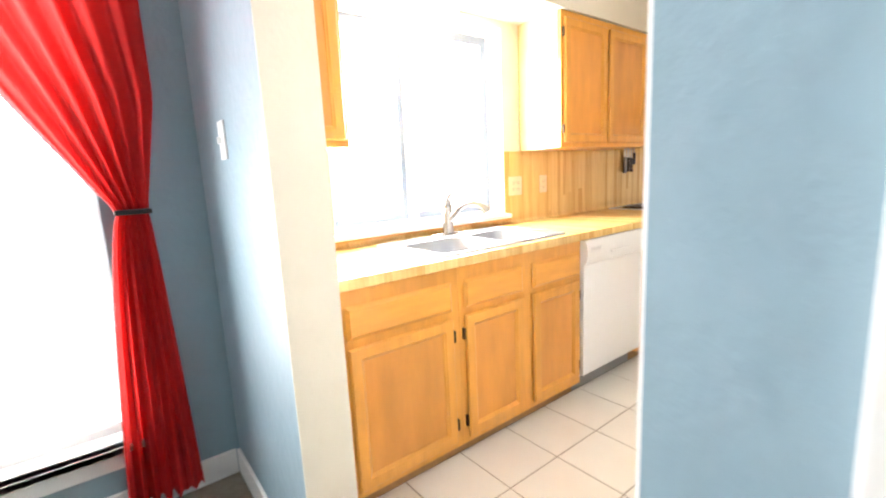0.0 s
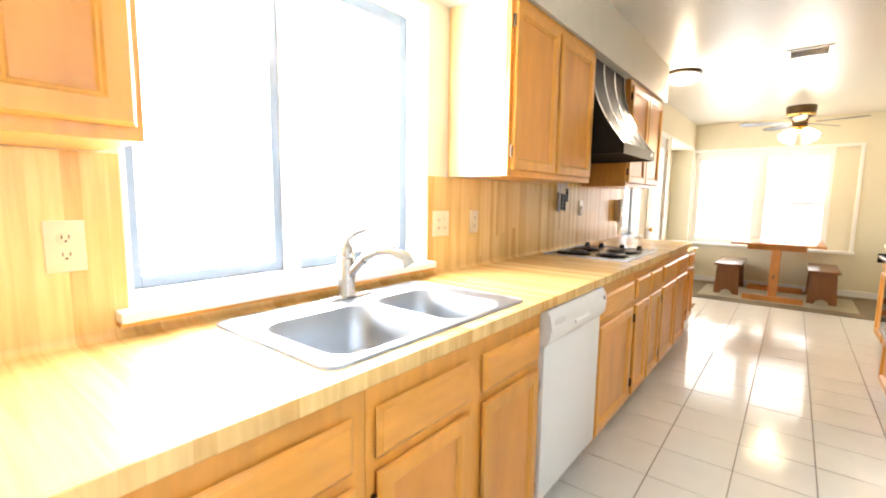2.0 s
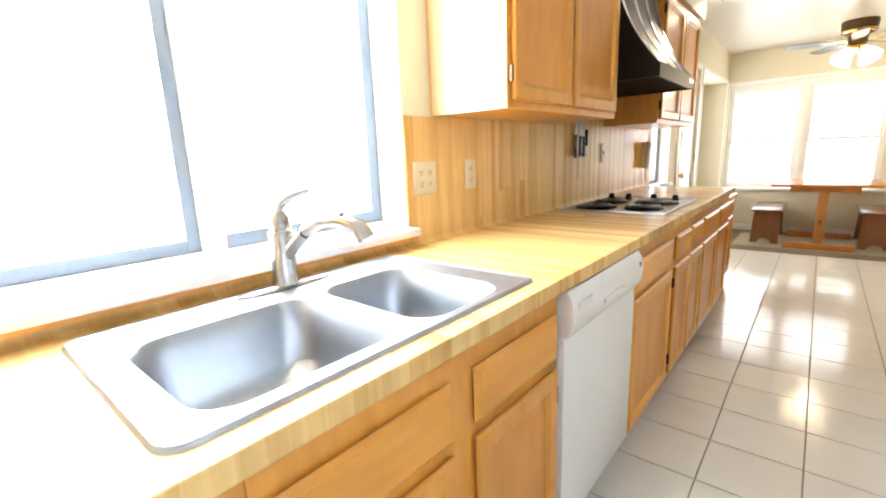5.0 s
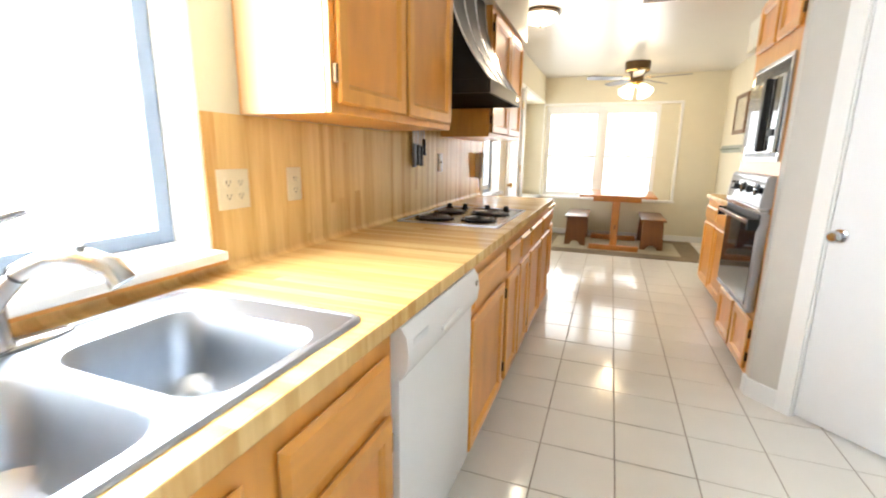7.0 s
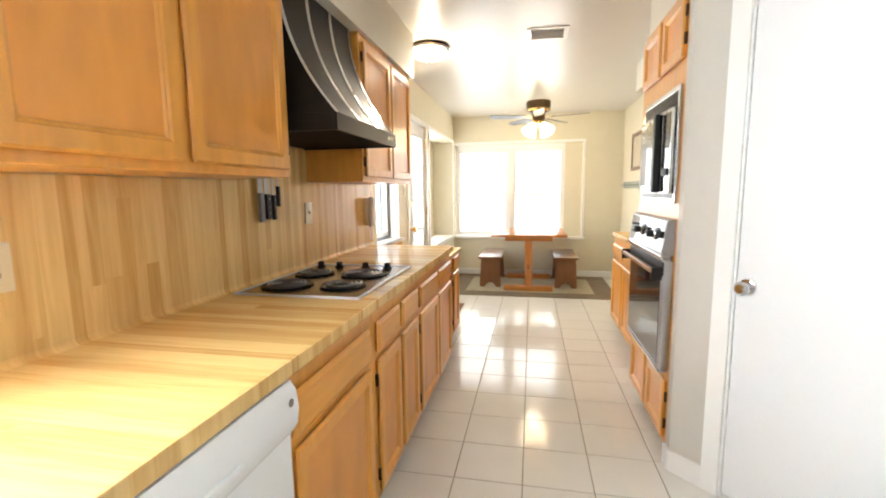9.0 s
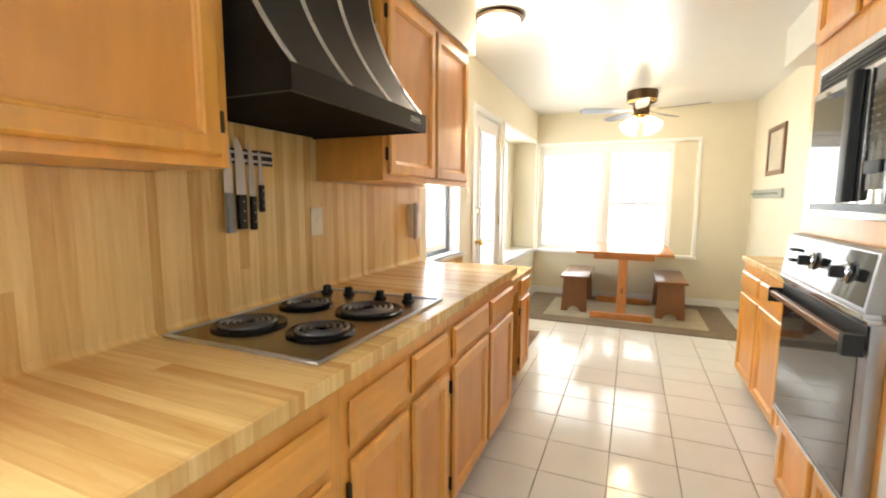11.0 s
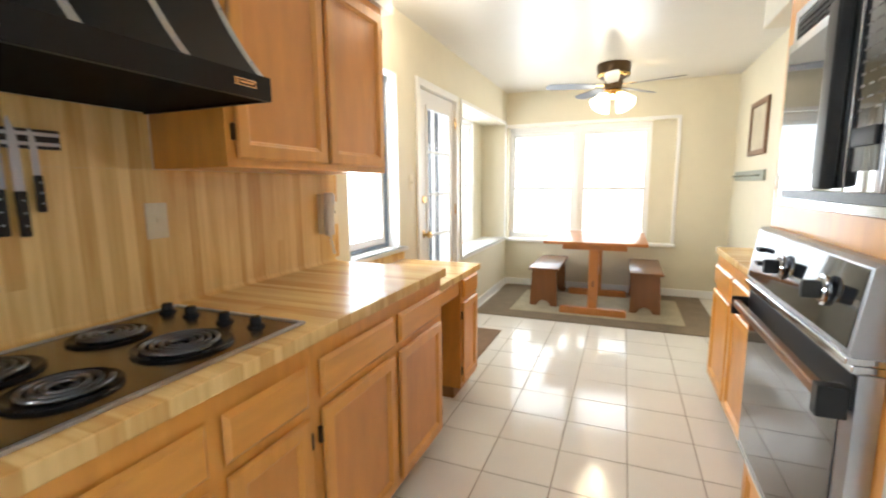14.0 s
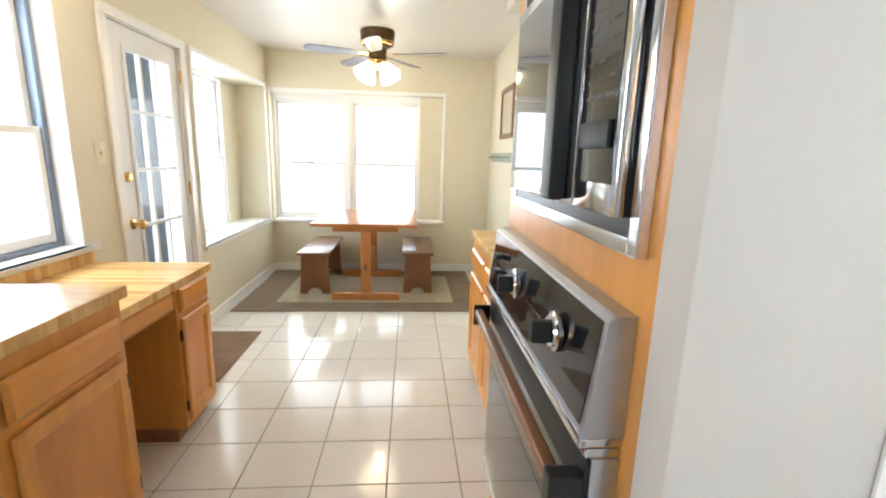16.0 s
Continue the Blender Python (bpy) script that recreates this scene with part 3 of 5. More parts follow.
# outside
M_SKYGLOW = emit_mat("overcast_sky_glow", (0.97, 0.99, 1.0), 1.7)
for n, r in (("backdrop_west", (-0.57, -0.565, -7.0, 5.9, -0.3, 2.9)), ("backdrop_north", (-0.56, 2.6, 5.95, 5.955, -0.3, 2.9))):
    part(n, boxes(r), M_SKYGLOW, kind="structure")
part("ground", boxes((-60, 60, -60, 60, -0.35, -0.30)), M_GROUND, kind="structure")

# ---- cabinets ----
def framed(xf, s, y0, y1, z0, z1, prof):
    """Rectangles set in by prof's first number and proud of the face at xf by its second."""
    return [[(xf + s * d, y0 + i, z0 + i), (xf + s * d, y1 - i, z0 + i), (xf + s * d, y1 - i, z1 - i), (xf + s * d, y0 + i, z1 - i)] for i, d in prof]


DOOR_PROF = [(0.007, 0), (0.006, 0.004), (0, 0.011), (0.003, 0.015), (0.007, 0.019), (0.044, 0.019), (0.049, 0.014), (0.053, 0.013), (0.058, 0.007)]
DRAW_PROF = [(0.007, 0), (0.006, 0.003), (0, 0.009), (0.004, 0.011), (0.011, 0.016), (0.014, 0.019)]


def cab_door(unit, xf, s, y0, y1, z0, z1, hinge=1, grain=None):
    d = part("door", loft(bmesh.new(), framed(xf, s, y0, y1, z0, z1, DOOR_PROF), cap=False), M_WOOD, unit)
    w = 0.0575
    part("panel", boxes((min(xf + s * 0.003, xf + s * 0.0075), max(xf + s * 0.003, xf + s * 0.0075), y0 + w, y1 - w, z0 + w, z1 - w)), M_WOODP, d)
    yh = y1 + 0.006 if hinge > 0 else y0 - 0.006
    for zh in (z0 + 0.055, z1 - 0.105):
        part("hinge", boxes((min(xf + s * 0.001, xf + s * 0.014), max(xf + s * 0.001, xf + s * 0.014), yh - 0.005, yh + 0.005, zh, zh + 0.05), bev=0.002), M_BRONZE, d, "dark bronze hinge")
    return d


def cab_drawer(unit, xf, s, y0, y1, z0, z1):
    return part("drawer_front", loft(bmesh.new(), framed(xf, s, y0, y1, z0, z1, DRAW_PROF)), M_WOODH, unit)


def carcass(name, label, xb, xf, s, y0, y1, z0, z1, fronts, toe=True, group="", top=0):
    """A cabinet from its back at xb to its face at xf. fronts: (kind, y0, y1, z0, z1)."""
    u = thing(name, ((xb + xf) / 2, (y0 + y1) / 2, 0 if toe else z0), label, "cabinet", group)
    a, b = min(xb, xf - s * 0.019), max(xb, xf - s * 0.019)
    zb = z0 + 0.075 if toe else z0
    part("body", boxes((a, b, y0 + 0.0005, y1 - 0.0005, zb, z1)), M_WOOD, u)
    holes = []
    part("face_frame", boxes((min(xf, xf - s * 0.019), max(xf, xf - s * 0.019), y0 + 0.0005, y1 - 0.0005, zb, top or z1), bev=0.0015), M_WOOD, u)
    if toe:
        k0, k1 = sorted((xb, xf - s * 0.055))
        part("toe_kick", boxes((k0, k1, y0 + 0.0005, y1 - 0.0005, 0.0, zb - 0.0005)), M_WOODDK, u)
    for i, (k, p, q, r, t) in enumerate(fronts):
        if k == "d":
            cab_drawer(u, xf, s, p, q, r, t)
        else:
            cab_door(u, xf, s, p, q, r, t, 1 if k == "R" else -1)
    return u


DZ, OZ = (0.690, 0.815), (0.105, 0.662)
XF = 0.615


def lows(*spans):
    out = []
    for p, q, h in spans:
        out += [("d", p, q, *DZ), (h, p, q, *OZ)]
    return out


carcass("base_cabinet", "honey maple base cabinet, one wide door and drawer, beside wing wall", 0.002, XF, 1, -2.669, -2.045, 0, 0.875, lows((-2.555, -2.085, "R")), group="base cabinets under the long counter")
carcass("base_cabinet", "honey maple sink base cabinet with two doors, two false drawers", 0.002, XF, 1, -2.045, -1.20, 0, 0.70, lows((-2.02, -1.66, "L"), (-1.59, -1.225, "R")), group="base cabinets under the long counter", top=0.875)
carcass("base_cabinet", "honey maple base cabinet with wide door, beside the white dishwasher", 0.002, XF, 1, -0.60, 0.015, 0, 0.875, lows((-0.575, -0.035, "R")), group="base cabinets under the long counter")
carcass("base_cabinet", "honey maple base cabinet with two narrow doors under the cooktop", 0.002, XF, 1, 0.015, 0.685, 0, 0.875, lows((0.045, 0.335, "L"), (0.375, 0.66, "R")), group="base cabinets under the long counter")
carcass("base_cabinet", "honey maple base cabinet with two wide doors at the counter's end", 0.002, XF, 1, 0.685, 1.66, 0, 0.875, lows((0.715, 1.16, "L"), (1.20, 1.63, "R")), group="base cabinets under the long counter")

desk = thing("desk_cabinet", (0.28, 2.05, 0), "honey maple desk with open knee space and one narrow cabinet", "desk")
part("top", boxes((0.001, 0.575, 1.6655, 2.44, 0.765, 0.803), bev=0.004), M_LAM, desk, "butcher-block patterned laminate desk top")
part("apron", boxes((0.002, 0.53, 1.6655, 2.13, 0.655, 0.7645)), M_WOODDK, desk)
part("drawer_front", loft(bmesh.new(), framed(0.53, 1, 1.685, 2.115, 0.665, 0.755, DRAW_PROF)), M_WOODH, desk)
part("cabinet_box", boxes((0.002, 0.545, 2.13, 2.435, 0.07, 0.7645)), M_WOOD, desk)
part("toe_kick", boxes((0.002, 0.50, 2.13, 2.435, 0.0, 0.0695)), M_WOODDK, desk)
part("drawer_front", loft(bmesh.new(), framed(0.545, 1, 2.15, 2.415, 0.635, 0.755, DRAW_PROF)), M_WOODH, desk)
cab_door(desk, 0.545, 1, 2.15, 2.415, 0.10, 0.61, -1)
part("splash", boxes((0.001, 0.02, 1.70, 2.44, 0.8035, 0.863), bev=0.003), M_LAM, desk)

# counter with openings for sink and cooktop
SX0, SX1, SY0, SY1 = 0.075, 0.590, -2.115, -1.275
CX0, CX1, CY0, CY1 = 0.045, 0.580, -0.010, 0.718
worktop = thing("worktop", (0.32, -0.48, 0.876), "long laminate worktop printed as maple staves, with curved back", "worktop")
holes = [(SY0 + 0.015, SY1 - 0.015, SX0 + 0.015, SX1 - 0.015), (CY0 + 0.012, CY1 - 0.012, CX0 + 0.012, CX1 - 0.012)]
CTZ = 0.914
part("slab", holed(0.876, CTZ, rect(0.024, 0.632, -2.6695, 1.665), [rect(r, s, p, q) for p, q, r, s in holes]), M_LAM, worktop)
part("front_edge", boxes((0.632, 0.642, -2.6695, 1.665, 0.874, CTZ + 0.0005), bev=0.003), M_LAM, worktop)
cove = []
for i in range(7):
    a = math.pi / 2 * i / 6
    cove.append((0.0245 - 0.020 * math.sin(a), CTZ + 0.020 - 0.020 * math.cos(a)))
bm = bmesh.new()
prof = cove + [(0.001, CTZ + 0.020), (0.001, CTZ - 0.005), (0.0245, CTZ - 0.005)]
loft(bm, [[(x, y, z) for x, z in prof] for y in (-2.6692, 1.665)])
part("cove", bm, M_LAM, worktop, smooth=True)
bs = thing("backsplash", (0.0, -0.48, 0.934), "maple-stave patterned laminate backsplash under the wall cabinets", "backsplash")
part("sheet", boxes((0.0005, 0.0045, -2.6692, -2.29, 0.9345, 1.368), (0.0005, 0.0045, -1.12, 1.70, 0.9345, 1.368), (0.0005, 0.0045, 0.002, 0.71, 1.3685, 1.545)), M_LAM, bs)
part("low_strip", boxes((0.0005, 0.008, -2.2895, -1.1205, 0.9345, 0.9435)), M_LAM, bs)

carcass("wall_cabinet", "narrow honey maple wall cabinet beside the sink window", 0.002, 0.325, 1, -2.669, -2.335, 1.37, 2.128, [("L", -2.575, -2.35, 1.395, 2.09)], toe=False, group="wall cabinets")
ca = carcass("wall_cabinet", "honey maple wall cabinet, plain side paled for glare, beside black hood", 0.002, 0.325, 1, -0.975, -0.004, 1.37, 2.128, [("L", -0.955, -0.525, 1.395, 2.09), ("R", -0.500, -0.035, 1.395, 2.09)], toe=False, group="wall cabinets")
carcass("wall_cabinet", "honey maple wall cabinet with two doors past the black hood", 0.002, 0.325, 1, 0.716, 1.66, 1.37, 2.128, [("L", 0.745, 1.185, 1.395, 2.09), ("R", 1.205, 1.635, 1.395, 2.09)], toe=False, group="wall cabinets")

# added sheet whose pale colour stands in for window glare on this side
part("side_panel", boxes((0.012, 0.306, -0.9785, -0.9752, 1.37, 2.128)), M_WOODGLARE, ca, "pale glossy side panel, lightened for window glare")
# right-hand units
XT = 1.860
tall = carcass("oven_cabinet", "tall honey maple cabinet that holds the oven and the microwave", XR - 0.002, XT, -1, 0.638, 1.418, 0, 2.188,
               [("L", 0.675, 1.00, 1.885, 2.16), ("R", 1.04, 1.385, 1.885, 2.16), ("L", 0.675, 1.00, 0.10, 0.395), ("R", 1.04, 1.385, 0.10, 0.395)])
carcass("base_cabinet", "honey maple base cabinet with three doors, beside the oven cabinet", XR - 0.002, 1.985, -1, 1.419, 2.885, 0, 0.875,
        lows((1.45, 1.90, "L"), (1.935, 2.385, "R"), (2.42, 2.86, "R")))
wt2 = thing("worktop", (2.2, 2.15, 0.876), "short laminate worktop printed as maple staves, bare", "worktop")
part("slab", boxes((1.97, XR - 0.001, 1.4195, 2.905, 0.876, CTZ), bev=0.003), M_LAM, wt2)
carcass("wall_cabinet", "honey maple wall cabinet past the oven cabinet", XR - 0.002, 2.19, -1, 1.419, 2.50, 1.45, 2.188, [("L", 1.45, 1.94, 1.475, 2.16), ("R", 1.98, 2.47, 1.475, 2.16)], toe=False, group="wall cabinets")

# ---- dishwasher ----
dw = thing("dishwasher", (0.32, -0.9, 0), "white built-in dishwasher with a curved top panel", "dishwasher")
part("tub", boxes((0.03, 0.60, -1.196, -0.604, 0.10, 0.868)), M_APPL, dw)
part("door", box(bmesh.new(), 0.6005, 0.635, -1.196, -0.604, 0.115, 0.735, 0.006), M_APPL, dw, smooth=True)
bm = bmesh.new()
prof = [(0.6005, 0.736), (0.640, 0.736), (0.655, 0.760), (0.660, 0.800), (0.655, 0.845), (0.640, 0.868), (0.6005, 0.868)]
loft(bm, [[(x, y, z) for x, z in prof] for y in (-1.196, -0.604)])
cp = part("control_panel", bm, M_APPL, dw, smooth=True)
part("vent_grille", boxes(*[(0.6575, 0.6610, -1.165 + i * 0.012, -1.158 + i * 0.012, 0.812, 0.834) for i in range(8)]), M_APPL, cp, kind="stuff")
part("pocket_handle", boxes((0.656, 0.668, -0.98, -0.82, 0.782, 0.797), bev=0.004), M_APPL, cp)
part("badge", lathe(bmesh.new(), [(0.010, 0), (0.009, 0.002)], (0.6585, -0.635, 0.825), "x", 14), M_NICKEL, cp)
part("kick_plate", boxes((0.52, 0.56, -1.196, -0.604, 0.0, 0.0995)), M_GREY, dw)

# ---- sink ----
def basin(y0, y1, x0, x1, z, depth, r=0.07, taper=0.018):
    loops = []
    for k, (ins, dz) in enumerate([(0, 0), (0.004, -0.006), (0.006 + taper * 0.3, -depth * 0.5), (taper, -depth + 0.03), (taper + 0.02, -depth + 0.006), (taper + 0.045, -depth)]):
        lp = []
        rr = max(0.03, r - ins * 0.3)
        for cx, cy, a0 in ((x1 - ins - rr, y1 - ins - rr, 0), (x0 + ins + rr, y1 - ins - rr, 90), (x0 + ins + rr, y0 + ins + rr, 180), (x1 - ins - rr, y0 + ins + rr, 270)):
            for j in range(7):
                a = radians(a0 + 15 * j)
                lp.append((cx + rr * math.cos(a), cy + rr * math.sin(a), z + dz))
        loops.append(lp)
    return loops


sink = thing("sink", (0.33, -1.7, CTZ), "stainless steel double-bowl sink set into the worktop under the window", "sink")
ym = -1.675
ZS = CTZ + 0.006
bowls = [(-2.062, -1.692, 0.205, 0.560), (-1.658, -1.375, 0.200, 0.568)]
for (p, q, r, s) in bowls:
    bm = bmesh.new()
    loops = basin(p, q, r, s, ZS, 0.17)
    loft(bm, loops, cap=True, back=False)
    for f in bm.faces:
        f.normal_flip()
    b = part("bowl", bm, M_SINK, sink, "brushed steel bowl", smooth=True)
    cx, cy = (r + s) / 2, (p + q) / 2
    part("drain", lathe(bmesh.new(), [(0.042, 0.0), (0.045, 0.003), (0.036, 0.004), (0.030, -0.004), (0.002, -0.004)], (cx, cy, ZS - 0.169), "z", 24), M_CHROME, b, "chrome drain ring", smooth=True)


def rounded(x0, x1, y0, y1, ins, rr, z):
    """A loop of points round a rectangle with rounded corners, set in by ins."""
    lp = []
    for cx, cy, a0 in ((x1 - rr, y1 - rr, 0), (x0 + rr, y1 - rr, 90), (x0 + rr, y0 + rr, 180), (x1 - rr, y0 + rr, 270)):
        for j in range(7):
            a = radians(a0 + 15 * j)
            lp.append((cx + (rr - ins) * math.cos(a), cy + (rr - ins) * math.sin(a), z))
    return lp


RIM = (SX0 - 0.006, SX1 + 0.006, SY0 - 0.006, SY1 + 0.006)
rim = [rounded(*RIM, i, 0.040, CTZ + h) for i, h in ((0.0, 0.0006), (0.001, 0.004), (0.005, 0.0078), (0.010, 0.0085), (0.015, 0.0075), (0.019, 0.0052))]
part("rim", loft(bmesh.new(), rim, cap=False, back=False), M_SINK, sink, "rolled sink rim", smooth=True)
bm = holed(ZS - 0.0012, ZS - 0.0002, [(x, y) for x, y, z in rim[-1]], [[(x, y) for x, y, z in basin(p, q, r, s, ZS, 0.17)[0]] for p, q, r, s in bowls])
part("deck", bm, M_SINK, sink)

fy, fx = -1.675, 0.105
faucet = thing("faucet", (fx, fy, ZS), "brushed nickel single-lever pull-out faucet on an oval base plate", "faucet")
bm = bmesh.new()
lathe(bm, [(0.001, 0.0), (0.030, 0.0), (0.030, 0.005), (0.026, 0.009), (0.001, 0.010)], (fx, fy, ZS), "z", 32, 1.0, 4.2)
part("base_plate", bm, M_NICKEL, faucet, smooth=True)
part("body", lathe(bmesh.new(), [(0.034, 0.010), (0.031, 0.02), (0.029, 0.06), (0.030, 0.11), (0.029, 0.140), (0.026, 0.144), (0.026, 0.148), (0.028, 0.152), (0.026, 0.175), (0.017, 0.189), (0.001, 0.193)], (fx, fy, ZS), "z", 24), M_NICKEL, faucet, smooth=True)
sp = part("spout", tube(bmesh.new(), [(fx + 0.004, fy, ZS + 0.07), (fx + 0.03, fy + 0.012, ZS + 0.105), (fx + 0.065, fy + 0.03, ZS + 0.145), (fx + 0.11, fy + 0.05, ZS + 0.168), (fx + 0.155, fy + 0.07, ZS + 0.168), (fx + 0.195, fy + 0.09, ZS + 0.150), (fx + 0.21, fy + 0.096, ZS + 0.125)], [0.02, 0.018, 0.016, 0.0165, 0.018, 0.021, 0.022], 18), M_NICKEL, faucet, smooth=True)
part("joint_ring", tube(bmesh.new(), [(fx + 0.058, fy + 0.0265, ZS + 0.139), (fx + 0.061, fy + 0.028, ZS + 0.1415)], 0.0178, 18), M_PLASTIC, sp)
part("spray_button", box(bmesh.new(), fx + 0.135, fx + 0.165, fy + 0.060, fy + 0.076, ZS + 0.182, ZS + 0.190, 0.003), M_GREY, sp, smooth=True)
part("lever", tube(bmesh.new(), [(fx, fy, ZS + 0.182), (fx, fy + 0.006, ZS + 0.205), (fx + 0.015, fy + 0.028, ZS + 0.225), (fx + 0.045, fy + 0.065, ZS + 0.240)], [0.018, 0.013, 0.010, 0.006], 12), M_NICKEL, faucet, smooth=True)

# ---- cooktop ----
ck = thing("cooktop", ((CX0 + CX1) / 2, (CY0 + CY1) / 2, CTZ), "stainless cooktop with four black coil burners and four knobs", "cooktop")
part("rim", boxes((CX0, CX0 + 0.012, CY0, CY1, CTZ + 0.0005, CTZ + 0.009), (CX1 - 0.012, CX1, CY0, CY1, CTZ + 0.0005, CTZ + 0.009), (CX0 + 0.012, CX1 - 0.012, CY0, CY0 + 0.012, CTZ + 0.0005, CTZ + 0.009), (CX0 + 0.012, CX1 - 0.012, CY1 - 0.012, CY1, CTZ + 0.0005, CTZ + 0.009), bev=0.002), M_STEEL, ck)
part("plate", boxes((CX0 + 0.012, CX1 - 0.012, CY0 + 0.012, CY1 - 0.012, CTZ - 0.03, CTZ + 0.005)), M_COOKTOP, ck)
for bxx, by, r in ((0.185, 0.165, 0.088), (0.425, 0.195, 0.078), (0.175, 0.43, 0.074), (0.420, 0.455, 0.094)):
    b = part("burner", lathe(bmesh.new(), [(r + 0.018, 0.0), (r + 0.020, 0.006), (r + 0.014, 0.009), (r + 0.006, 0.004), (0.02, 0.001)], (bxx, by, CTZ + 0.0052), "z", 40), M_BLACK, ck, "black drip pan with a coil burner", smooth=True)
    turns, pts = (4 if r > 0.08 else 3.2), []
    for i in range(int(turns * 28) + 1):
        a = 2 * math.pi * i / 28
        rr = 0.018 + (r - 0.018) * i / (turns * 28)
        pts.append((bxx + rr * math.cos(a), by + rr * math.sin(a), CTZ + 0.0165))
    part("coil", tube(bmesh.new(), pts, 0.0056, 8), M_COIL, b, smooth=True)
    part("spider", boxes(*[(bxx - r + 0.01, bxx + r - 0.01, by - 0.002, by + 0.002, CTZ + 0.008, CTZ + 0.0115)]), M_STEEL, b)
for kx in (0.10, 0.205, 0.355, 0.475):
    part("knob", lathe(bmesh.new(), [(0.024, 0.0), (0.023, 0.006), (0.017, 0.009), (0.016, 0.026), (0.013, 0.030), (0.001, 0.031)], (kx, 0.635 + 0.01 * (kx < 0.25), CTZ + 0.0055), "z", 20), M_BLACK, ck, "black control knob", smooth=True)

# ---- hood ----
HY0, HY1 = 0.004, 0.708
hood = thing("range_hood", (0.25, 0.35, 1.54), "black canopy range hood with a swept front and riveted silver ribs", "range hood")
HP = []
for i in range(15):
    u = i / 14
    HP.append((0.505 - 0.215 * (1 - (1 - u) ** 2.1), 1.603 + (2.125 - 1.603) * u))
bm = bmesh.new()
prof = [(0.005, 1.603)] + HP + [(0.005, 2.125)]
loft(bm, [[(x, y, z) for x, z in prof] for y in (HY0 + 0.012, HY1 - 0.012)])
part("canopy", bm, M_HOOD, hood, smooth=True)
part("front_band", boxes((0.500, 0.515, HY0, HY1, 1.540, 1.6025), bev=0.001), M_HOOD, hood)
part("side_band", boxes((0.005, 0.4998, HY0, HY0 + 0.012, 1.540, 1.6025), bev=0.001), M_HOOD, hood)
part("side_band", boxes((0.005, 0.4998, HY1 - 0.012, HY1, 1.540, 1.6025), bev=0.001), M_HOOD, hood)
part("underside", boxes((0.006, 0.4995, HY0 + 0.0125, HY1 - 0.0125, 1.546, 1.6025)), M_UNDER, hood)
for yy in (HY0 + 0.024, HY0 + 0.245, HY0 + 0.46, HY1 - 0.026):
    bm = bmesh.new()
    w = 0.011
    lo = [[(x + 0.0005, yy - w, z), (x + 0.004, yy - w * 0.7, z + 0.001), (x + 0.004, yy + w * 0.7, z + 0.001), (x + 0.0005, yy + w, z)] for x, z in HP]
    loft(bm, lo)
    rib = part("rib", bm, M_CHROME, hood, "polished silver rib", smooth=True)
    for k in (1, 5, 9):
        x, z = HP[k]
        part("rivet", lathe(bmesh.new(), [(0.006, 0.0), (0.004, 0.003), (0.001, 0.004)], (x + 0.004, yy, z), "x", 8), M_STEEL, rib)
part("nameplate", boxes((0.5152, 0.517, HY1 - 0.125, HY1 - 0.055, 1.565, 1.583), bev=0.0005), M_CHROME, hood, "small silver maker's plate")
part("nameplate_field", boxes((0.5171, 0.5176, HY1 - 0.121, HY1 - 0.059, 1.568, 1.580)), M_BLACK, hood)
part("nameplate_writing", boxes((0.5177, 0.5180, HY1 - 0.106, HY1 - 0.063, 1.5715, 1.5765), (0.5177, 0.5180, HY1 - 0.118, HY1 - 0.111, 1.570, 1.578)), M_CHROME, hood)

# ---- microwave ----
mw = thing("microwave", (XT - 0.01, 0.98, 1.245), "built-in microwave with a black glass door and a silver trim frame", "microwave")
MY0, MY1, MZ0, MZ1 = 0.672, 1.305, 1.245, 1.775
XM = XT - 0.001
part("trim_frame", boxes((XM - 0.016, XM, MY0, MY0 + 0.022, MZ0, MZ1), (XM - 0.016, XM, MY1 - 0.022, MY1, MZ0, MZ1), (XM - 0.016, XM, MY0 + 0.022, MY1 - 0.022, MZ0, MZ0 + 0.022), (XM - 0.016, XM, MY0 + 0.022, MY1 - 0.022, MZ1 - 0.022, MZ1), bev=0.002), M_CHROME, mw)
part("body", boxes((XM - 0.014, XM - 0.0005, MY0 + 0.0225, MY1 - 0.0225, MZ0 + 0.0225, MZ1 - 0.0225)), M_BLACK, mw)
g = part("grille", boxes(*[(XM - 0.018, XM - 0.0145, MY0 + 0.03, MY1 - 0.03, 1.690 + i * 0.014, 1.697 + i * 0.014) for i in range(4)]), M_PLASTIC, mw, kind="stuff")
DY = 0.842
dr = part("door", box(bmesh.new(), XM - 0.034, XM - 0.0145, DY + 0.003, MY1 - 0.03, MZ0 + 0.045, 1.680, 0.004), M_CHROME, mw, "silver-edged microwave door", smooth=True)
part("window", boxes((XM - 0.0355, XM - 0.0342, DY + 0.10, MY1 - 0.05, MZ0 + 0.085, 1.655)), M_GLASSBLK, dr, "dark reflecting door glass")
part("handle", box(bmesh.new(), XM - 0.062, XM - 0.0345, DY + 0.03, DY + 0.085, MZ0 + 0.050, 1.678, 0.010, 3), M_PLASTIC, dr, "black vertical door handle", smooth=True)
cp = part("control_panel", box(bmesh.new(), XM - 0.034, XM - 0.0145, MY0 + 0.03, DY - 0.003, MZ0 + 0.045, 1.680, 0.004), M_CHROME, mw, smooth=True)
part("keypad", boxes((XM - 0.0355, XM - 0.0342, MY0 + 0.045, DY - 0.012, MZ0 + 0.085, 1.665)), M_GLASSBLK, cp, "black glass keypad")
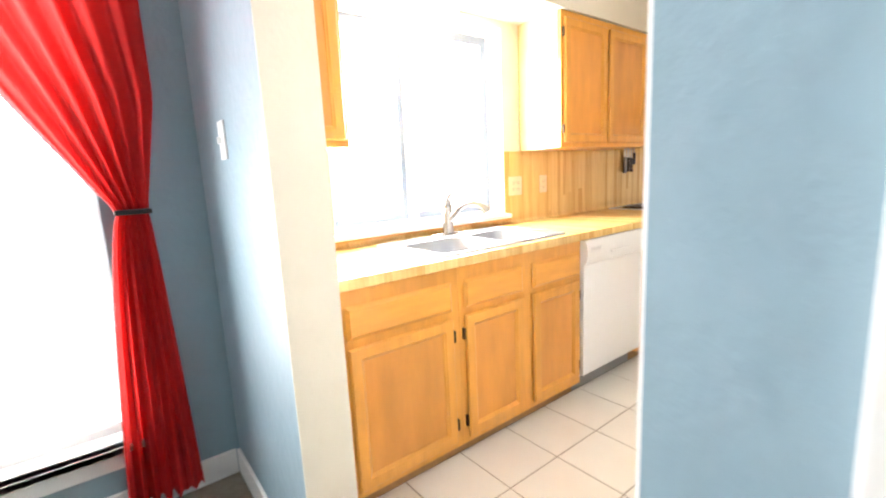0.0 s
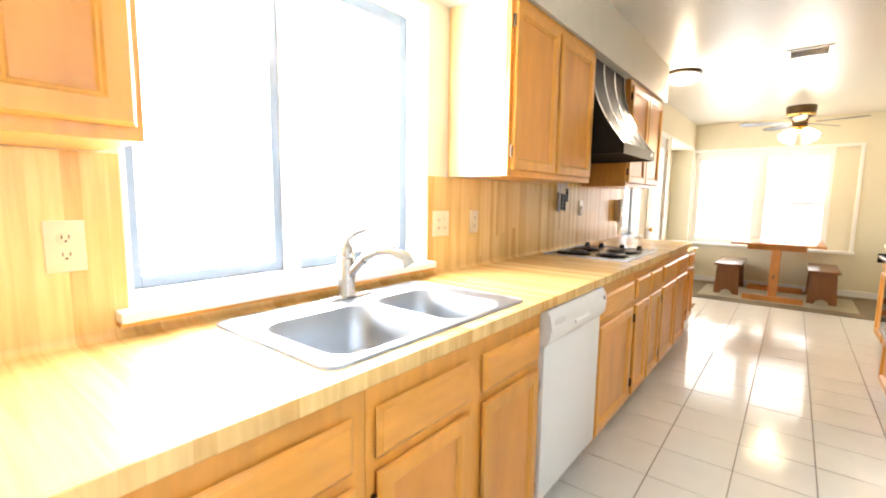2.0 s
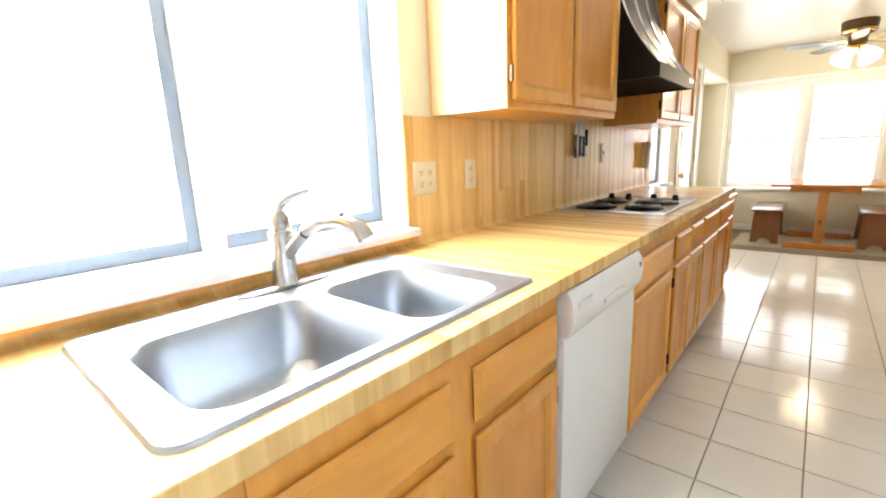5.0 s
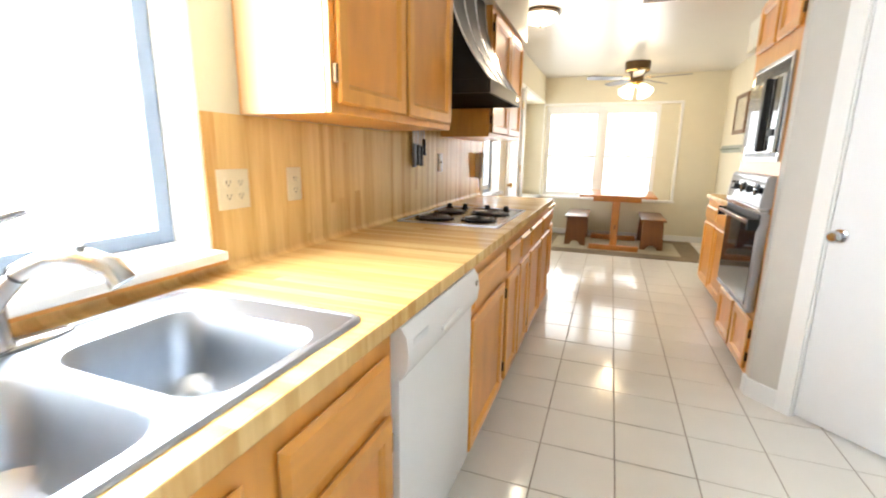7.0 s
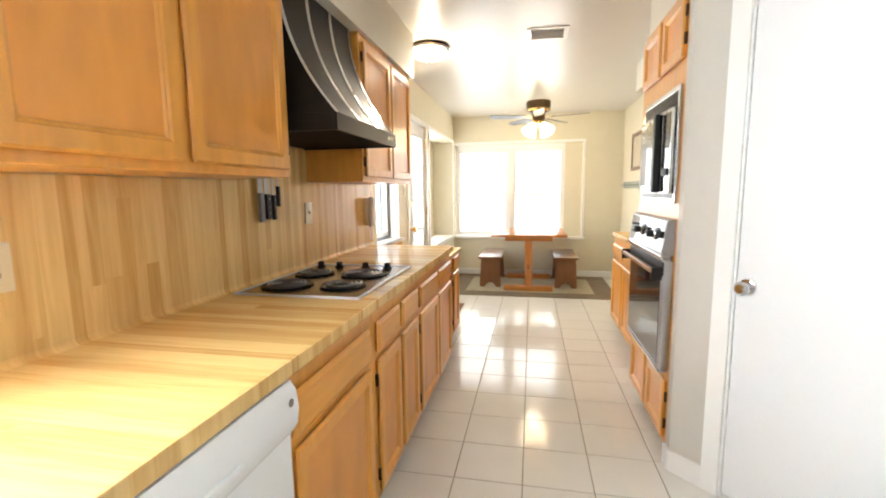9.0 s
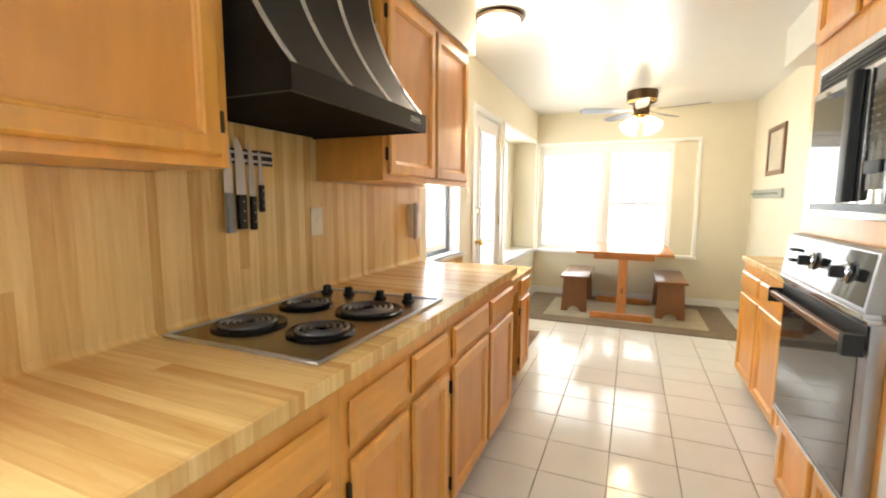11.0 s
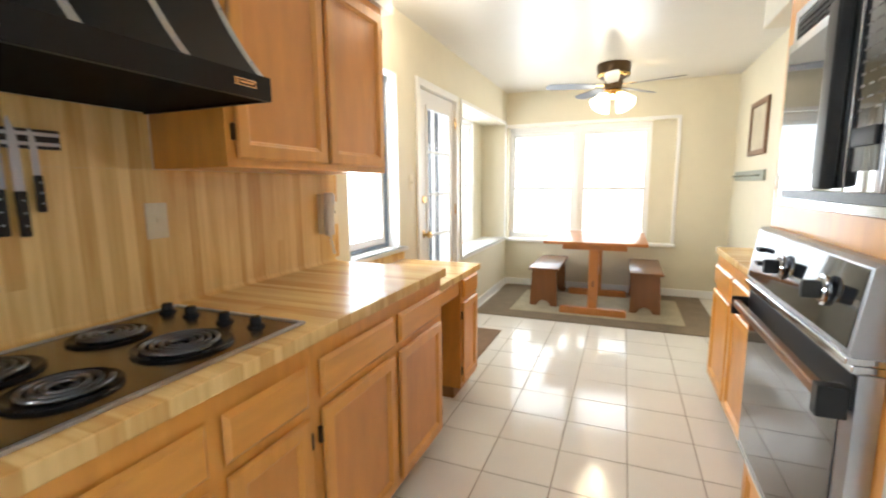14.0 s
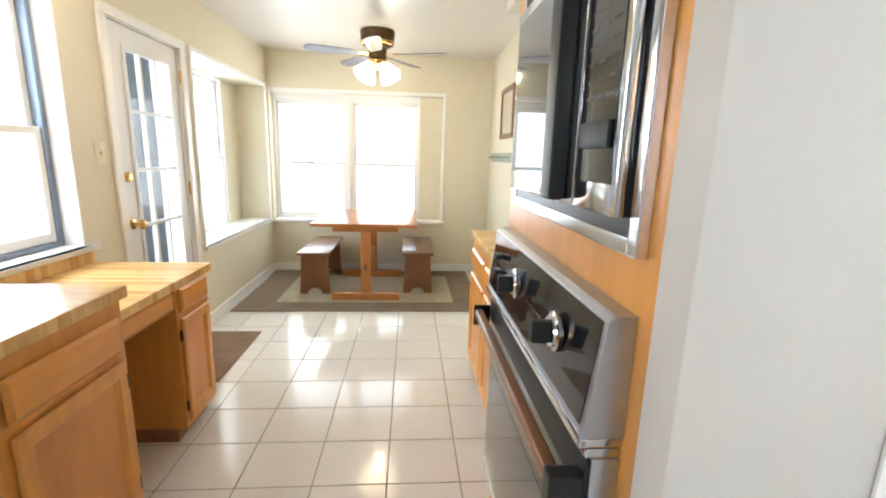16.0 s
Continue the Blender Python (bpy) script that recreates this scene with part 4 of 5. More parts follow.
part("keypad_marks", boxes(*[(XM - 0.0360, XM - 0.0356, MY0 + 0.055 + c * 0.034, MY0 + 0.076 + c * 0.034, 1.44 + r * 0.022, 1.4435 + r * 0.022) for c in range(3) for r in range(9)]), M_SLOT, cp, kind="stuff")
part("door_button", box(bmesh.new(), XM - 0.043, XM - 0.0356, MY0 + 0.05, DY - 0.03, 1.375, 1.410, 0.004), M_PLASTIC, cp, smooth=True)

# ---- oven ----
ov = thing("wall_oven", (XT - 0.02, 1.02, 0.43), "built-in oven with a black glass door, steel trim and two knobs", "oven")
OY0, OY1 = 0.676, 1.385
XO = XT - 0.001
bm = bmesh.new()
prof = [(XO, 1.004), (XO - 0.052, 1.004), (XO - 0.056, 1.012), (XO - 0.036, 1.165), (XO - 0.026, 1.172), (XO, 1.172)]
loft(bm, [[(x, y, z) for x, z in prof] for y in (OY0, OY1)])
cpan = part("control_panel", bm, M_STEEL, ov, "steel control panel")
bm = bmesh.new()
vs = [(XO - 0.0556, 1.018), (XO - 0.0367, 1.161), (XO - 0.0355, 1.161), (XO - 0.0544, 1.018)]
loft(bm, [[(x - 0.0012, y, z) for x, z in vs] for y in (OY0 + 0.012, OY1 - 0.012)])
part("black_face", bm, M_GLASSBLK, cpan, "glossy black control face")
for ky in (0.82, 1.085):
    k = part("knob", lathe(bmesh.new(), [(0.032, 0.0), (0.032, -0.006), (0.026, -0.008), (0.024, -0.012)], (XO - 0.050, ky, 1.095), "x", 28), M_CHROME, cpan, "chrome-ringed black knob", smooth=True)
    part("knob_grip", box(bmesh.new(), XO - 0.092, XO - 0.060, ky - 0.009, ky + 0.009, 1.077, 1.113, 0.005), M_PLASTIC, cpan, smooth=True)
for kz in (1.075, 1.115):
    part("push_button", boxes((XO - 0.064, XO - 0.045, 1.25, 1.285, kz - 0.006, kz + 0.006), bev=0.002), M_PLASTIC, cpan)
part("dial_marks", boxes(*[(XO - 0.0525, XO - 0.0515, 0.90 + i * 0.014, 0.906 + i * 0.014, 1.085, 1.089) for i in range(8)]), M_CHROME, cpan, kind="stuff")
part("lower_trim", boxes((XO - 0.060, XO - 0.0005, OY0, OY1, 0.990, 1.0035), (XO - 0.050, XO - 0.0005, OY0, OY1, 0.975, 0.9895), bev=0.003), M_CHROME, ov)
od = part("door", box(bmesh.new(), XO - 0.040, XO - 0.001, OY0, OY1, 0.445, 0.974, 0.004), M_STEEL, ov, "oven door", smooth=True)
part("glass", boxes((XO - 0.0425, XO - 0.0402, OY0 + 0.05, OY1 - 0.012, 0.46, 0.900)), M_GLASSBLK, od, "mirror-like black oven glass")
part("top_band", boxes((XO - 0.046, XO - 0.0402, OY0 + 0.002, OY1 - 0.002, 0.905, 0.972), bev=0.003), M_PLASTIC, od)
hd = part("handle", box(bmesh.new(), XO - 0.092, XO - 0.068, OY0 + 0.03, OY1 - 0.01, 0.912, 0.936, 0.008, 3), M_BENCH, od, "brown wooden handle with black ends", smooth=True)
for ya, yb in ((OY0 + 0.002, OY0 + 0.03), (OY1 - 0.0095, OY1 - 0.002)):
    part("handle_bracket", boxes((XO - 0.094, XO - 0.0465, ya, yb, 0.885, 0.945), bev=0.003), M_PLASTIC, od)
part("bottom_trim", boxes((XO - 0.044, XO - 0.0005, OY0, OY1, 0.432, 0.4445), bev=0.003), M_CHROME, ov)

# ---- open door leaf at the partition ----
D0, D1 = Vector((1.650, -2.545, 0)), Vector((1.577, -1.97, 0))
du = (D1 - D0).normalized()
DM = Matrix(((du.x, -du.y, 0, D0.x), (du.y, du.x, 0, D0.y), (0, 0, 1, 0), (0, 0, 0, 1)))


def on_leaf(bm):
    bmesh.ops.transform(bm, matrix=DM, verts=bm.verts)
    return bm


ol = thing("open_door", D0, "narrow white folding door leaf standing open into the kitchen", "door")
part("slab", on_leaf(box(bmesh.new(), 0.12, 0.58, -0.028, 0.0, 0.012, 2.04, 0.003)), M_DOOR, ol, smooth=True)
for z in (0.22, 0.93, 1.80):
    part("hinge", on_leaf(lathe(bmesh.new(), [(0.006, 0.0), (0.007, 0.002), (0.007, 0.085), (0.006, 0.087)], (0.113, -0.020, z), "z", 12)), M_NICKEL, ol, smooth=True)


# ---- dining table and benches ----
TX, TY0, TY1 = 1.175, 4.12, 5.22
tb = thing("dining_table", (TX, 4.67, 0.012), "orange-brown wooden trestle table with a waxed top", "table")
part("tabletop", box(bmesh.new(), TX - 0.475, TX + 0.475, TY0, TY1, 0.725, 0.755, 0.006), M_PINE, tb, smooth=True)
for y in (TY0 + 0.13, TY1 - 0.13):
    part("trestle_foot", box(bmesh.new(), TX - 0.315, TX + 0.315, y - 0.035, y + 0.035, 0.012, 0.082, 0.006), M_PINE, tb, smooth=True)
    part("post", box(bmesh.new(), TX - 0.045, TX + 0.045, y - 0.022, y + 0.022, 0.082, 0.665, 0.003), M_PINE, tb, smooth=True)
    part("top_rail", box(bmesh.new(), TX - 0.30, TX + 0.30, y - 0.03, y + 0.03, 0.665, 0.7248, 0.006), M_PINE, tb, smooth=True)
    s = -1 if y < 4.6 else 1
    part("wedge", boxes((TX - 0.012, TX + 0.012, y + s * 0.024, y + s * 0.040, 0.30, 0.36), bev=0.002), M_BENCH, tb)
part("stretcher", box(bmesh.new(), TX - 0.02, TX + 0.02, TY0 + 0.153, TY1 - 0.153, 0.29, 0.37, 0.003), M_PINE, tb, smooth=True)


def make_bench(cx):
    b = thing("bench", (cx, 4.80, 0.012), "dark reddish wooden bench with solid cut-out ends beside the table", "bench", "benches at the dining table")
    part("seat", box(bmesh.new(), cx - 0.155, cx + 0.155, 4.36, 5.26, 0.405, 0.432, 0.005), M_BENCH, b, "shiny bench seat", smooth=True)
    for y in (4.43, 5.17):
        bm = bmesh.new()
        out = [(-0.145, 0.012), (-0.075, 0.012), (-0.055, 0.050), (-0.02, 0.072), (0.02, 0.072), (0.055, 0.050), (0.075, 0.012), (0.145, 0.012), (0.125, 0.4045), (-0.125, 0.4045)]
        loft(bm, [[(cx + x, yy, z) for x, z in out] for yy in (y - 0.014, y + 0.014)])
        part("end_board", bm, M_BENCH, b)
    part("rail", boxes((cx - 0.012, cx + 0.012, 4.4445, 5.1555, 0.30, 0.38), bev=0.002), M_BENCH, b)
    part("foot_rail", boxes((cx - 0.012, cx + 0.012, 4.4445, 5.1555, 0.10, 0.15), bev=0.002), M_BENCH, b)
    return b


bench = make_bench(0.665)
copy_thing(bench, Matrix.Translation((1.665, 4.84, 0.012)))

rug = thing("rug", (1.15, 4.6, 0), "flat woven sand rug with a wide brown border under the table", "rug")
part("border", boxes((0.04, 2.26, 3.93, 5.35, 0.001, 0.009), bev=0.002), M_RUG, rug)
part("field", boxes((0.36, 2.00, 4.16, 5.10, 0.0092, 0.0112)), M_RUGC, rug)
mt = thing("door_mat", (0.24, 3.1, 0), "plain brown door mat inside the back door", "mat")
part("mat_body", boxes((0.03, 0.45, 2.70, 3.47, 0.001, 0.010), bev=0.003), M_MAT, mt)

# ---- ceiling fan ----
FX, FY = 1.275, 4.45
fan = thing("ceiling_fan", (FX, FY, CEIL), "bronze ceiling fan with five grey blades and lit glass shades", "ceiling fan")
part("housing", lathe(bmesh.new(), [(0.001, 0.0), (0.150, 0.0), (0.155, -0.02), (0.148, -0.09), (0.12, -0.13), (0.085, -0.15), (0.08, -0.23), (0.001, -0.23)], (FX, FY, CEIL), "z", 32), M_BRONZE, fan, smooth=True)
part("brass_ring", lathe(bmesh.new(), [(0.149, -0.095), (0.152, -0.10), (0.146, -0.115), (0.138, -0.12)], (FX, FY, CEIL), "z", 32), M_BRASS, fan, smooth=True)
part("light_fitter", lathe(bmesh.new(), [(0.07, -0.231), (0.09, -0.25), (0.085, -0.29), (0.04, -0.32), (0.001, -0.33)], (FX, FY, CEIL), "z", 24), M_BRASS, fan, smooth=True)
for i in range(5):
    a = radians(54 + 72 * i)
    R = Matrix.Translation((FX, FY, CEIL - 0.20)) @ Matrix.Rotation(a, 4, "Z") @ Matrix.Rotation(radians(11), 4, "X")
    bm = bmesh.new()
    out = []
    for u, w in ((0.17, 0.045), (0.24, 0.058), (0.45, 0.066), (0.58, 0.064), (0.625, 0.045), (0.64, 0.0)):
        out.append((u, w))
    ring = [(u, w) for u, w in out] + [(u, -w) for u, w in reversed(out[:-1])]
    loft(bm, [[R @ Vector((u, w, z)) for u, w in ring] for z in (-0.003, 0.003)])
    bl = part("blade", bm, M_FANBLADE, fan, "grey fan blade")
    bm = bmesh.new()
    box(bm, 0.07, 0.22, -0.018, 0.018, 0.0032, 0.009, 0.002)
    bmesh.ops.transform(bm, matrix=R, verts=bm.verts)
    part("blade_iron", bm, M_BRASS, bl)
for i in range(4):
    a = radians(45 + 90 * i)
    R = Matrix.Translation((FX + 0.085 * math.cos(a), FY + 0.085 * math.sin(a), CEIL - 0.285)) @ Matrix.Rotation(a, 4, "Z") @ Matrix.Rotation(radians(-38), 4, "Y")
    bm = lathe(bmesh.new(), [(0.022, 0.0), (0.036, -0.015), (0.058, -0.055), (0.080, -0.11), (0.092, -0.135), (0.088, -0.135), (0.054, -0.055), (0.020, -0.004)], (0, 0, 0), "z", 18)
    bmesh.ops.transform(bm, matrix=R, verts=bm.verts)
    part("shade", bm, M_SHADE, fan, "lit frosted glass shade", smooth=True)


def dome(x, y, z, label):
    d = thing("dome_light", (x, y, z), label, "ceiling lamp")
    part("base_ring", lathe(bmesh.new(), [(0.14, 0), (0.155, -0.004), (0.158, -0.022), (0.135, -0.030), (0.12, -0.030)], (x, y, z), "z", 36), M_BRONZE, d, "dark bronze ring", smooth=True)
    part("shade", lathe(bmesh.new(), [(0.134, -0.0302), (0.128, -0.055), (0.10, -0.085), (0.05, -0.102), (0.001, -0.106)], (x, y, z), "z", 36), M_DOME, d, "lit white glass dome", smooth=True)
    part("finial", lathe(bmesh.new(), [(0.004, -0.105), (0.009, -0.114), (0.009, -0.122), (0.001, -0.132)], (x, y, z), "z", 12), M_BRONZE, d, smooth=True)


dome(0.40, 2.02, CEIL, "flush dome lamp with a bronze ring, lit, near the back door")
dome(0.175, -1.71, 2.13, "small flush dome lamp under the soffit above the sink, lit")

vent = thing("ceiling_vent", (1.30, 1.93, CEIL), "white louvred ceiling vent", "vent")
part("frame", boxes((1.155, 1.445, 1.80, 1.83, CEIL - 0.008, CEIL - 0.0005), (1.155, 1.445, 2.03, 2.06, CEIL - 0.008, CEIL - 0.0005), (1.155, 1.185, 1.83, 2.03, CEIL - 0.008, CEIL - 0.0005), (1.415, 1.445, 1.83, 2.03, CEIL - 0.008, CEIL - 0.0005), bev=0.002), M_WHITE, vent)
for i in range(8):
    bm = box(bmesh.new(), 1.186, 1.414, -0.010, 0.010, -0.001, 0.001)
    bmesh.ops.transform(bm, matrix=Matrix.Translation((0, 1.845 + i * 0.0245, CEIL - 0.008)) @ Matrix.Rotation(radians(18), 4, "X"), verts=bm.verts)
    part("slat", bm, M_WHITE, vent)

# ---- back door ----
bd = thing("back_door", (0, 3.105, 0), "white back door with fifteen glass panes and brass knob and deadbolt, closed", "door")
part("casing", boxes((0.0, 0.016, 2.695, 2.755, 0, 2.03), (0.0, 0.016, 3.505, 3.567, 0, 2.03), (0.0, 0.016, 2.695, 3.567, 2.03, 2.085), bev=0.004), M_WHITE, bd)
part("jamb", boxes((-0.149, -0.001, 2.755, 2.77, 0, 2.04), (-0.149, -0.001, 3.49, 3.505, 0, 2.04), (-0.149, -0.001, 2.77, 3.49, 2.025, 2.04)), M_WHITE, bd)
gy0, gy1, gz0, gz1 = 2.915, 3.375, 0.24, 1.90
rows = [(-0.055, -0.015, p, q, r, s) for p, q, r, s in pierced(2.773, 3.487, 0.01, 2.022, [(gy0, gy1, gz0, gz1)])]
leaf = part("leaf", boxes(*rows), M_DOOR, bd)
part("glazing_bead", boxes((-0.0148, -0.004, gy0 - 0.02, gy0 + 0.006, gz0 - 0.02, gz1 + 0.02), (-0.0148, -0.004, gy1 - 0.006, gy1 + 0.02, gz0 - 0.02, gz1 + 0.02), (-0.0148, -0.004, gy0 + 0.006, gy1 - 0.006, gz0 - 0.02, gz0 + 0.006), (-0.0148, -0.004, gy0 + 0.006, gy1 - 0.006, gz1 - 0.006, gz1 + 0.02), bev=0.002), M_DOOR, leaf)
for i in (1, 2):
    y = gy0 + (gy1 - gy0) * i / 3
    part("muntin", boxes((-0.040, -0.012, y - 0.009, y + 0.009, gz0, gz1), bev=0.002), M_DOOR, leaf)
for j in range(1, 5):
    z = gz0 + (gz1 - gz0) * j / 5
    part("muntin", boxes((-0.039, -0.013, gy0, gy1, z - 0.009, z + 0.009), bev=0.002), M_DOOR, leaf)
for i in range(3):
    for j in range(5):
        a, b = gy0 + (gy1 - gy0) * i / 3 + 0.010, gy0 + (gy1 - gy0) * (i + 1) / 3 - 0.010
        c, d = gz0 + (gz1 - gz0) * j / 5 + 0.010, gz0 + (gz1 - gz0) * (j + 1) / 5 - 0.010
        p = bx("pane", (-0.033, -0.029, a, b, c, d), M_PANE, leaf)
        p.visible_shadow = False
part("knob", lathe(bmesh.new(), [(0.030, -0.0148), (0.030, -0.008), (0.012, -0.004), (0.012, 0.020), (0.027, 0.032), (0.029, 0.045), (0.020, 0.056), (0.001, 0.058)], (0, 2.825, 0.93), "x", 20), M_BRASS, bd, "brass door knob", smooth=True)
part("deadbolt", lathe(bmesh.new(), [(0.029, -0.0148), (0.029, -0.004), (0.020, 0.004), (0.001, 0.005)], (0, 2.825, 1.20), "x", 20), M_BRASS, bd, "brass deadbolt", smooth=True)
for z in (0.25, 1.05, 1.80):
    part("hinge", lathe(bmesh.new(), [(0.007, 0), (0.007, 0.09)], (0.002, 3.497, z), "z", 10), M_BRASS, bd)

# ---- plates on the backsplash ----
def plate(y, z, w, h, label, kinds):
    t = thing("outlet_plate", (0.005, y, z), label, "outlet")
    part("plate", box(bmesh.new(), 0.0047, 0.0105, y - w / 2, y + w / 2, z - h / 2, z + h / 2, 0.0025), M_IVORY, t, smooth=True)
    for i, k in enumerate(kinds):
        yc = y + (i - (len(kinds) - 1) / 2) * 0.046
        if k == "o":
            for dz in (-0.02, 0.02):
                s = part("socket", lathe(bmesh.new(), [(0.0165, 0.0106), (0.0160, 0.0125), (0.001, 0.0126)], (0, yc, z + dz), "x", 20), M_IVORY, t)
                part("slots", boxes((0.0127, 0.0131, yc - 0.008, yc - 0.0055, z + dz - 0.002, z + dz + 0.007), (0.0127, 0.0131, yc + 0.0055, yc + 0.008, z + dz - 0.002, z + dz + 0.007), (0.0127, 0.0131, yc - 0.0025, yc + 0.0025, z + dz - 0.010, z + dz - 0.005)), M_SLOT, s)
        else:
            part("toggle", box(bmesh.new(), 0.0106, 0.021, yc - 0.005, yc + 0.005, z - 0.004, z + 0.012, 0.002), M_IVORY, t, smooth=True)
    return t


plate(-2.405, 1.150, 0.075, 0.118, "ivory duplex outlet plate on the backsplash", "o")
plate(-1.03, 1.150, 0.118, 0.118, "wide ivory plate with two outlets beside the sink window", "oo")
plate(-0.755, 1.150, 0.072, 0.116, "ivory outlet plate under the wall cabinet", "o")
plate(0.705, 1.203, 0.072, 0.116, "ivory switch plate past the cooktop", "s")
plate(1.665, 1.17, 0.06, 0.116, "ivory wall plate behind the telephone", "s")
sw = thing("light_switch", (0.43, -2.823, 1.385), "white switch plate on the blue wing wall", "switch")
part("plate", box(bmesh.new(), 0.394, 0.466, -2.829, -2.8223, 1.325, 1.445, 0.0025), M_WHITE, sw, smooth=True)
part("toggle", boxes((0.425, 0.435, -2.842, -2.8292, 1.375, 1.395), bev=0.002), M_WHITE, sw)
sw2 = thing("light_switch", (0.001, 2.60, 1.2), "cream switch plate beside the back door", "switch")
part("plate", box(bmesh.new(), 0.0005, 0.006, 2.565, 2.635, 1.27, 1.385, 0.002), M_IVORY, sw2, smooth=True)
part("toggle", boxes((0.0061, 0.016, 2.595, 2.605, 1.32, 1.34), bev=0.002), M_IVORY, sw2)

# ---- knife rack ----
kr = thing("knife_rack", (0.02, 0.29, 1.43), "black magnetic knife rack under the hood", "knife rack")
part("back", boxes((0.0047, 0.018, 0.175, 0.455, 1.412, 1.462), bev=0.002), M_PLASTIC, kr)
part("magnet_strip", boxes((0.0181, 0.020, 0.178, 0.452, 1.420, 1.429), (0.0181, 0.020, 0.178, 0.452, 1.445, 1.454)), M_STEEL, kr)
for y, bw, top, bot, hl, lab in ((0.255, 0.034, 1.51, 1.315, 0.130, "grey"), (0.305, 0.040, 1.50, 1.31, 0.115, "black"), (0.352, 0.022, 1.49, 1.305, 0.115, "black"), (0.392, 0.016, 1.465, 1.345, 0.095, "black")):
    k = thing("knife", (0.024, y, (top + bot) / 2), "kitchen knife with a %s handle on the magnetic rack" % lab, "knife", "knives on the rack")
    bm = bmesh.new()
    out = [(-bw / 2, bot), (bw / 2, bot), (bw / 2, bot + (top - bot) * 0.55), (bw * 0.3, bot + (top - bot) * 0.8), (-bw * 0.25, top), (-bw / 2, bot + (top - bot) * 0.93)]
    loft(bm, [[(x, y + u, z) for u, z in out] for x in (0.0205, 0.0228)])
    part("blade", bm, M_BLADE, k)
    part("handle", box(bmesh.new(), 0.0165, 0.034, y - bw * 0.36 - 0.003, y + bw * 0.30 + 0.003, bot - hl, bot, 0.005, 3), M_GREY if lab == "grey" else M_PLASTIC, k, smooth=True)
    if lab == "black":
        for i in range(3):
            part("rivet", lathe(bmesh.new(), [(0.003, 0), (0.002, 0.0008)], (0.0341, y, bot - hl * (0.2 + 0.28 * i)), "x", 8), M_BLADE, k)

# ---- telephone ----
ph = thing("telephone", (0.02, 1.585, 1.17), "pale grey wall telephone with its cord beside the desk window", "telephone")
part("base", box(bmesh.new(), 0.0047, 0.036, 1.53, 1.61, 1.07, 1.27, 0.006), M_IVORY, ph, smooth=True)
part("handset", box(bmesh.new(), 0.0362, 0.066, 1.536, 1.592, 1.062, 1.278, 0.014, 3), M_PHONE, ph, "pale grey handset", smooth=True)
part("ear_cup", box(bmesh.new(), 0.0665, 0.072, 1.542, 1.586, 1.222, 1.268, 0.002), M_PHONE, ph, smooth=True)
pts = []
for i in range(90):
    u = i / 89
    a = u * 2 * math.pi * 14
    pts.append((0.022 + 0.007 * math.cos(a), 1.60 + 0.035 * math.sin(math.pi * u) + 0.007 * math.sin(a), 1.075 - 0.11 * math.sin(math.pi * u) - 0.01 * u))
part("cord", tube(bmesh.new(), pts, 0.0022, 6), M_PHONE, ph, smooth=True)

# ---- picture and peg rail on the right-hand wall ----
pc = thing("framed_picture", (XR, 4.5, 1.8), "walnut-framed picture with a pale mat on the wall", "picture")
part("frame", boxes((XR - 0.022, XR - 0.001, 4.20, 4.245, 1.55, 2.02), (XR - 0.022, XR - 0.001, 4.705, 4.75, 1.55, 2.02), (XR - 0.022, XR - 0.001, 4.245, 4.705, 1.55, 1.595), (XR - 0.022, XR - 0.001, 4.245, 4.705, 1.975, 2.02), bev=0.003), M_FRAME, pc)
part("print", boxes((XR - 0.010, XR - 0.001, 4.245, 4.705, 1.595, 1.975)), M_PAPER, pc)
gp = part("pane", boxes((XR - 0.014, XR - 0.012, 4.245, 4.705, 1.595, 1.975)), M_PANE, pc)
pr = thing("peg_rail", (XR, 4.7, 1.37), "sage grey wooden peg rail on the wall", "peg rail")
part("board", boxes((XR - 0.018, XR - 0.001, 4.16, 5.20, 1.325, 1.415), bev=0.003), M_SAGE, pr)
for i in range(5):
    part("peg", lathe(bmesh.new(), [(0.009, -0.0182), (0.007, -0.05), (0.011, -0.06), (0.001, -0.064)], (XR, 4.28 + i * 0.2, 1.37), "x", 10), M_SAGE, pr)

# ---- red curtain ----
cur = thing("curtain", (0.10, -3.25, 0.06), "sheer red cotton curtain gathered in a dark tie-back beside the window", "curtain")


def curtain_mesh():
    bm = bmesh.new()
    NU, NV = 110, 60
    grid = []
    for j in range(NV + 1):
        z = 0.06 + (2.34 - 0.06) * j / NV
        tie = 1.17
        if z > tie:
            u = min(1, (z - tie) / (2.34 - tie))
            ya, yb = -3.115 - 0.60 * (z - tie) ** 0.95, -3.025 + 0.065 * min(1, u * 3)
        else:
            u = (tie - z) / (tie - 0.06)
            ya, yb = -3.115 - 0.115 * u ** 0.6, -3.025 + 0.045 * u ** 0.8
        pinch = 1 - 0.55 * math.exp(-((z - tie) / 0.10) ** 2)
        row = []
        for i in range(NU + 1):
            s = i / NU
            y = ya + (yb - ya) * s
            amp = (0.034 + 0.016 * math.sin(3.1 * s + 1.7)) * pinch * (1 if z < tie else 1 + 0.3 * u)
            x = 0.085 + amp * math.sin(s * math.pi * 2 * 6.2 + 0.6 * math.sin(z * 2.3 + s * 4)) + 0.006 * math.sin(s * 61 + z * 3)
            zz = z + (0.012 * math.sin(s * 47) if j == 0 else 0)
            row.append(bm.verts.new((x, y, zz)))
        grid.append(row)
    for a, b in zip(grid, grid[1:]):
        for i in range(NU):
            bm.faces.new((a[i], a[i + 1], b[i + 1], b[i]))
    return bm


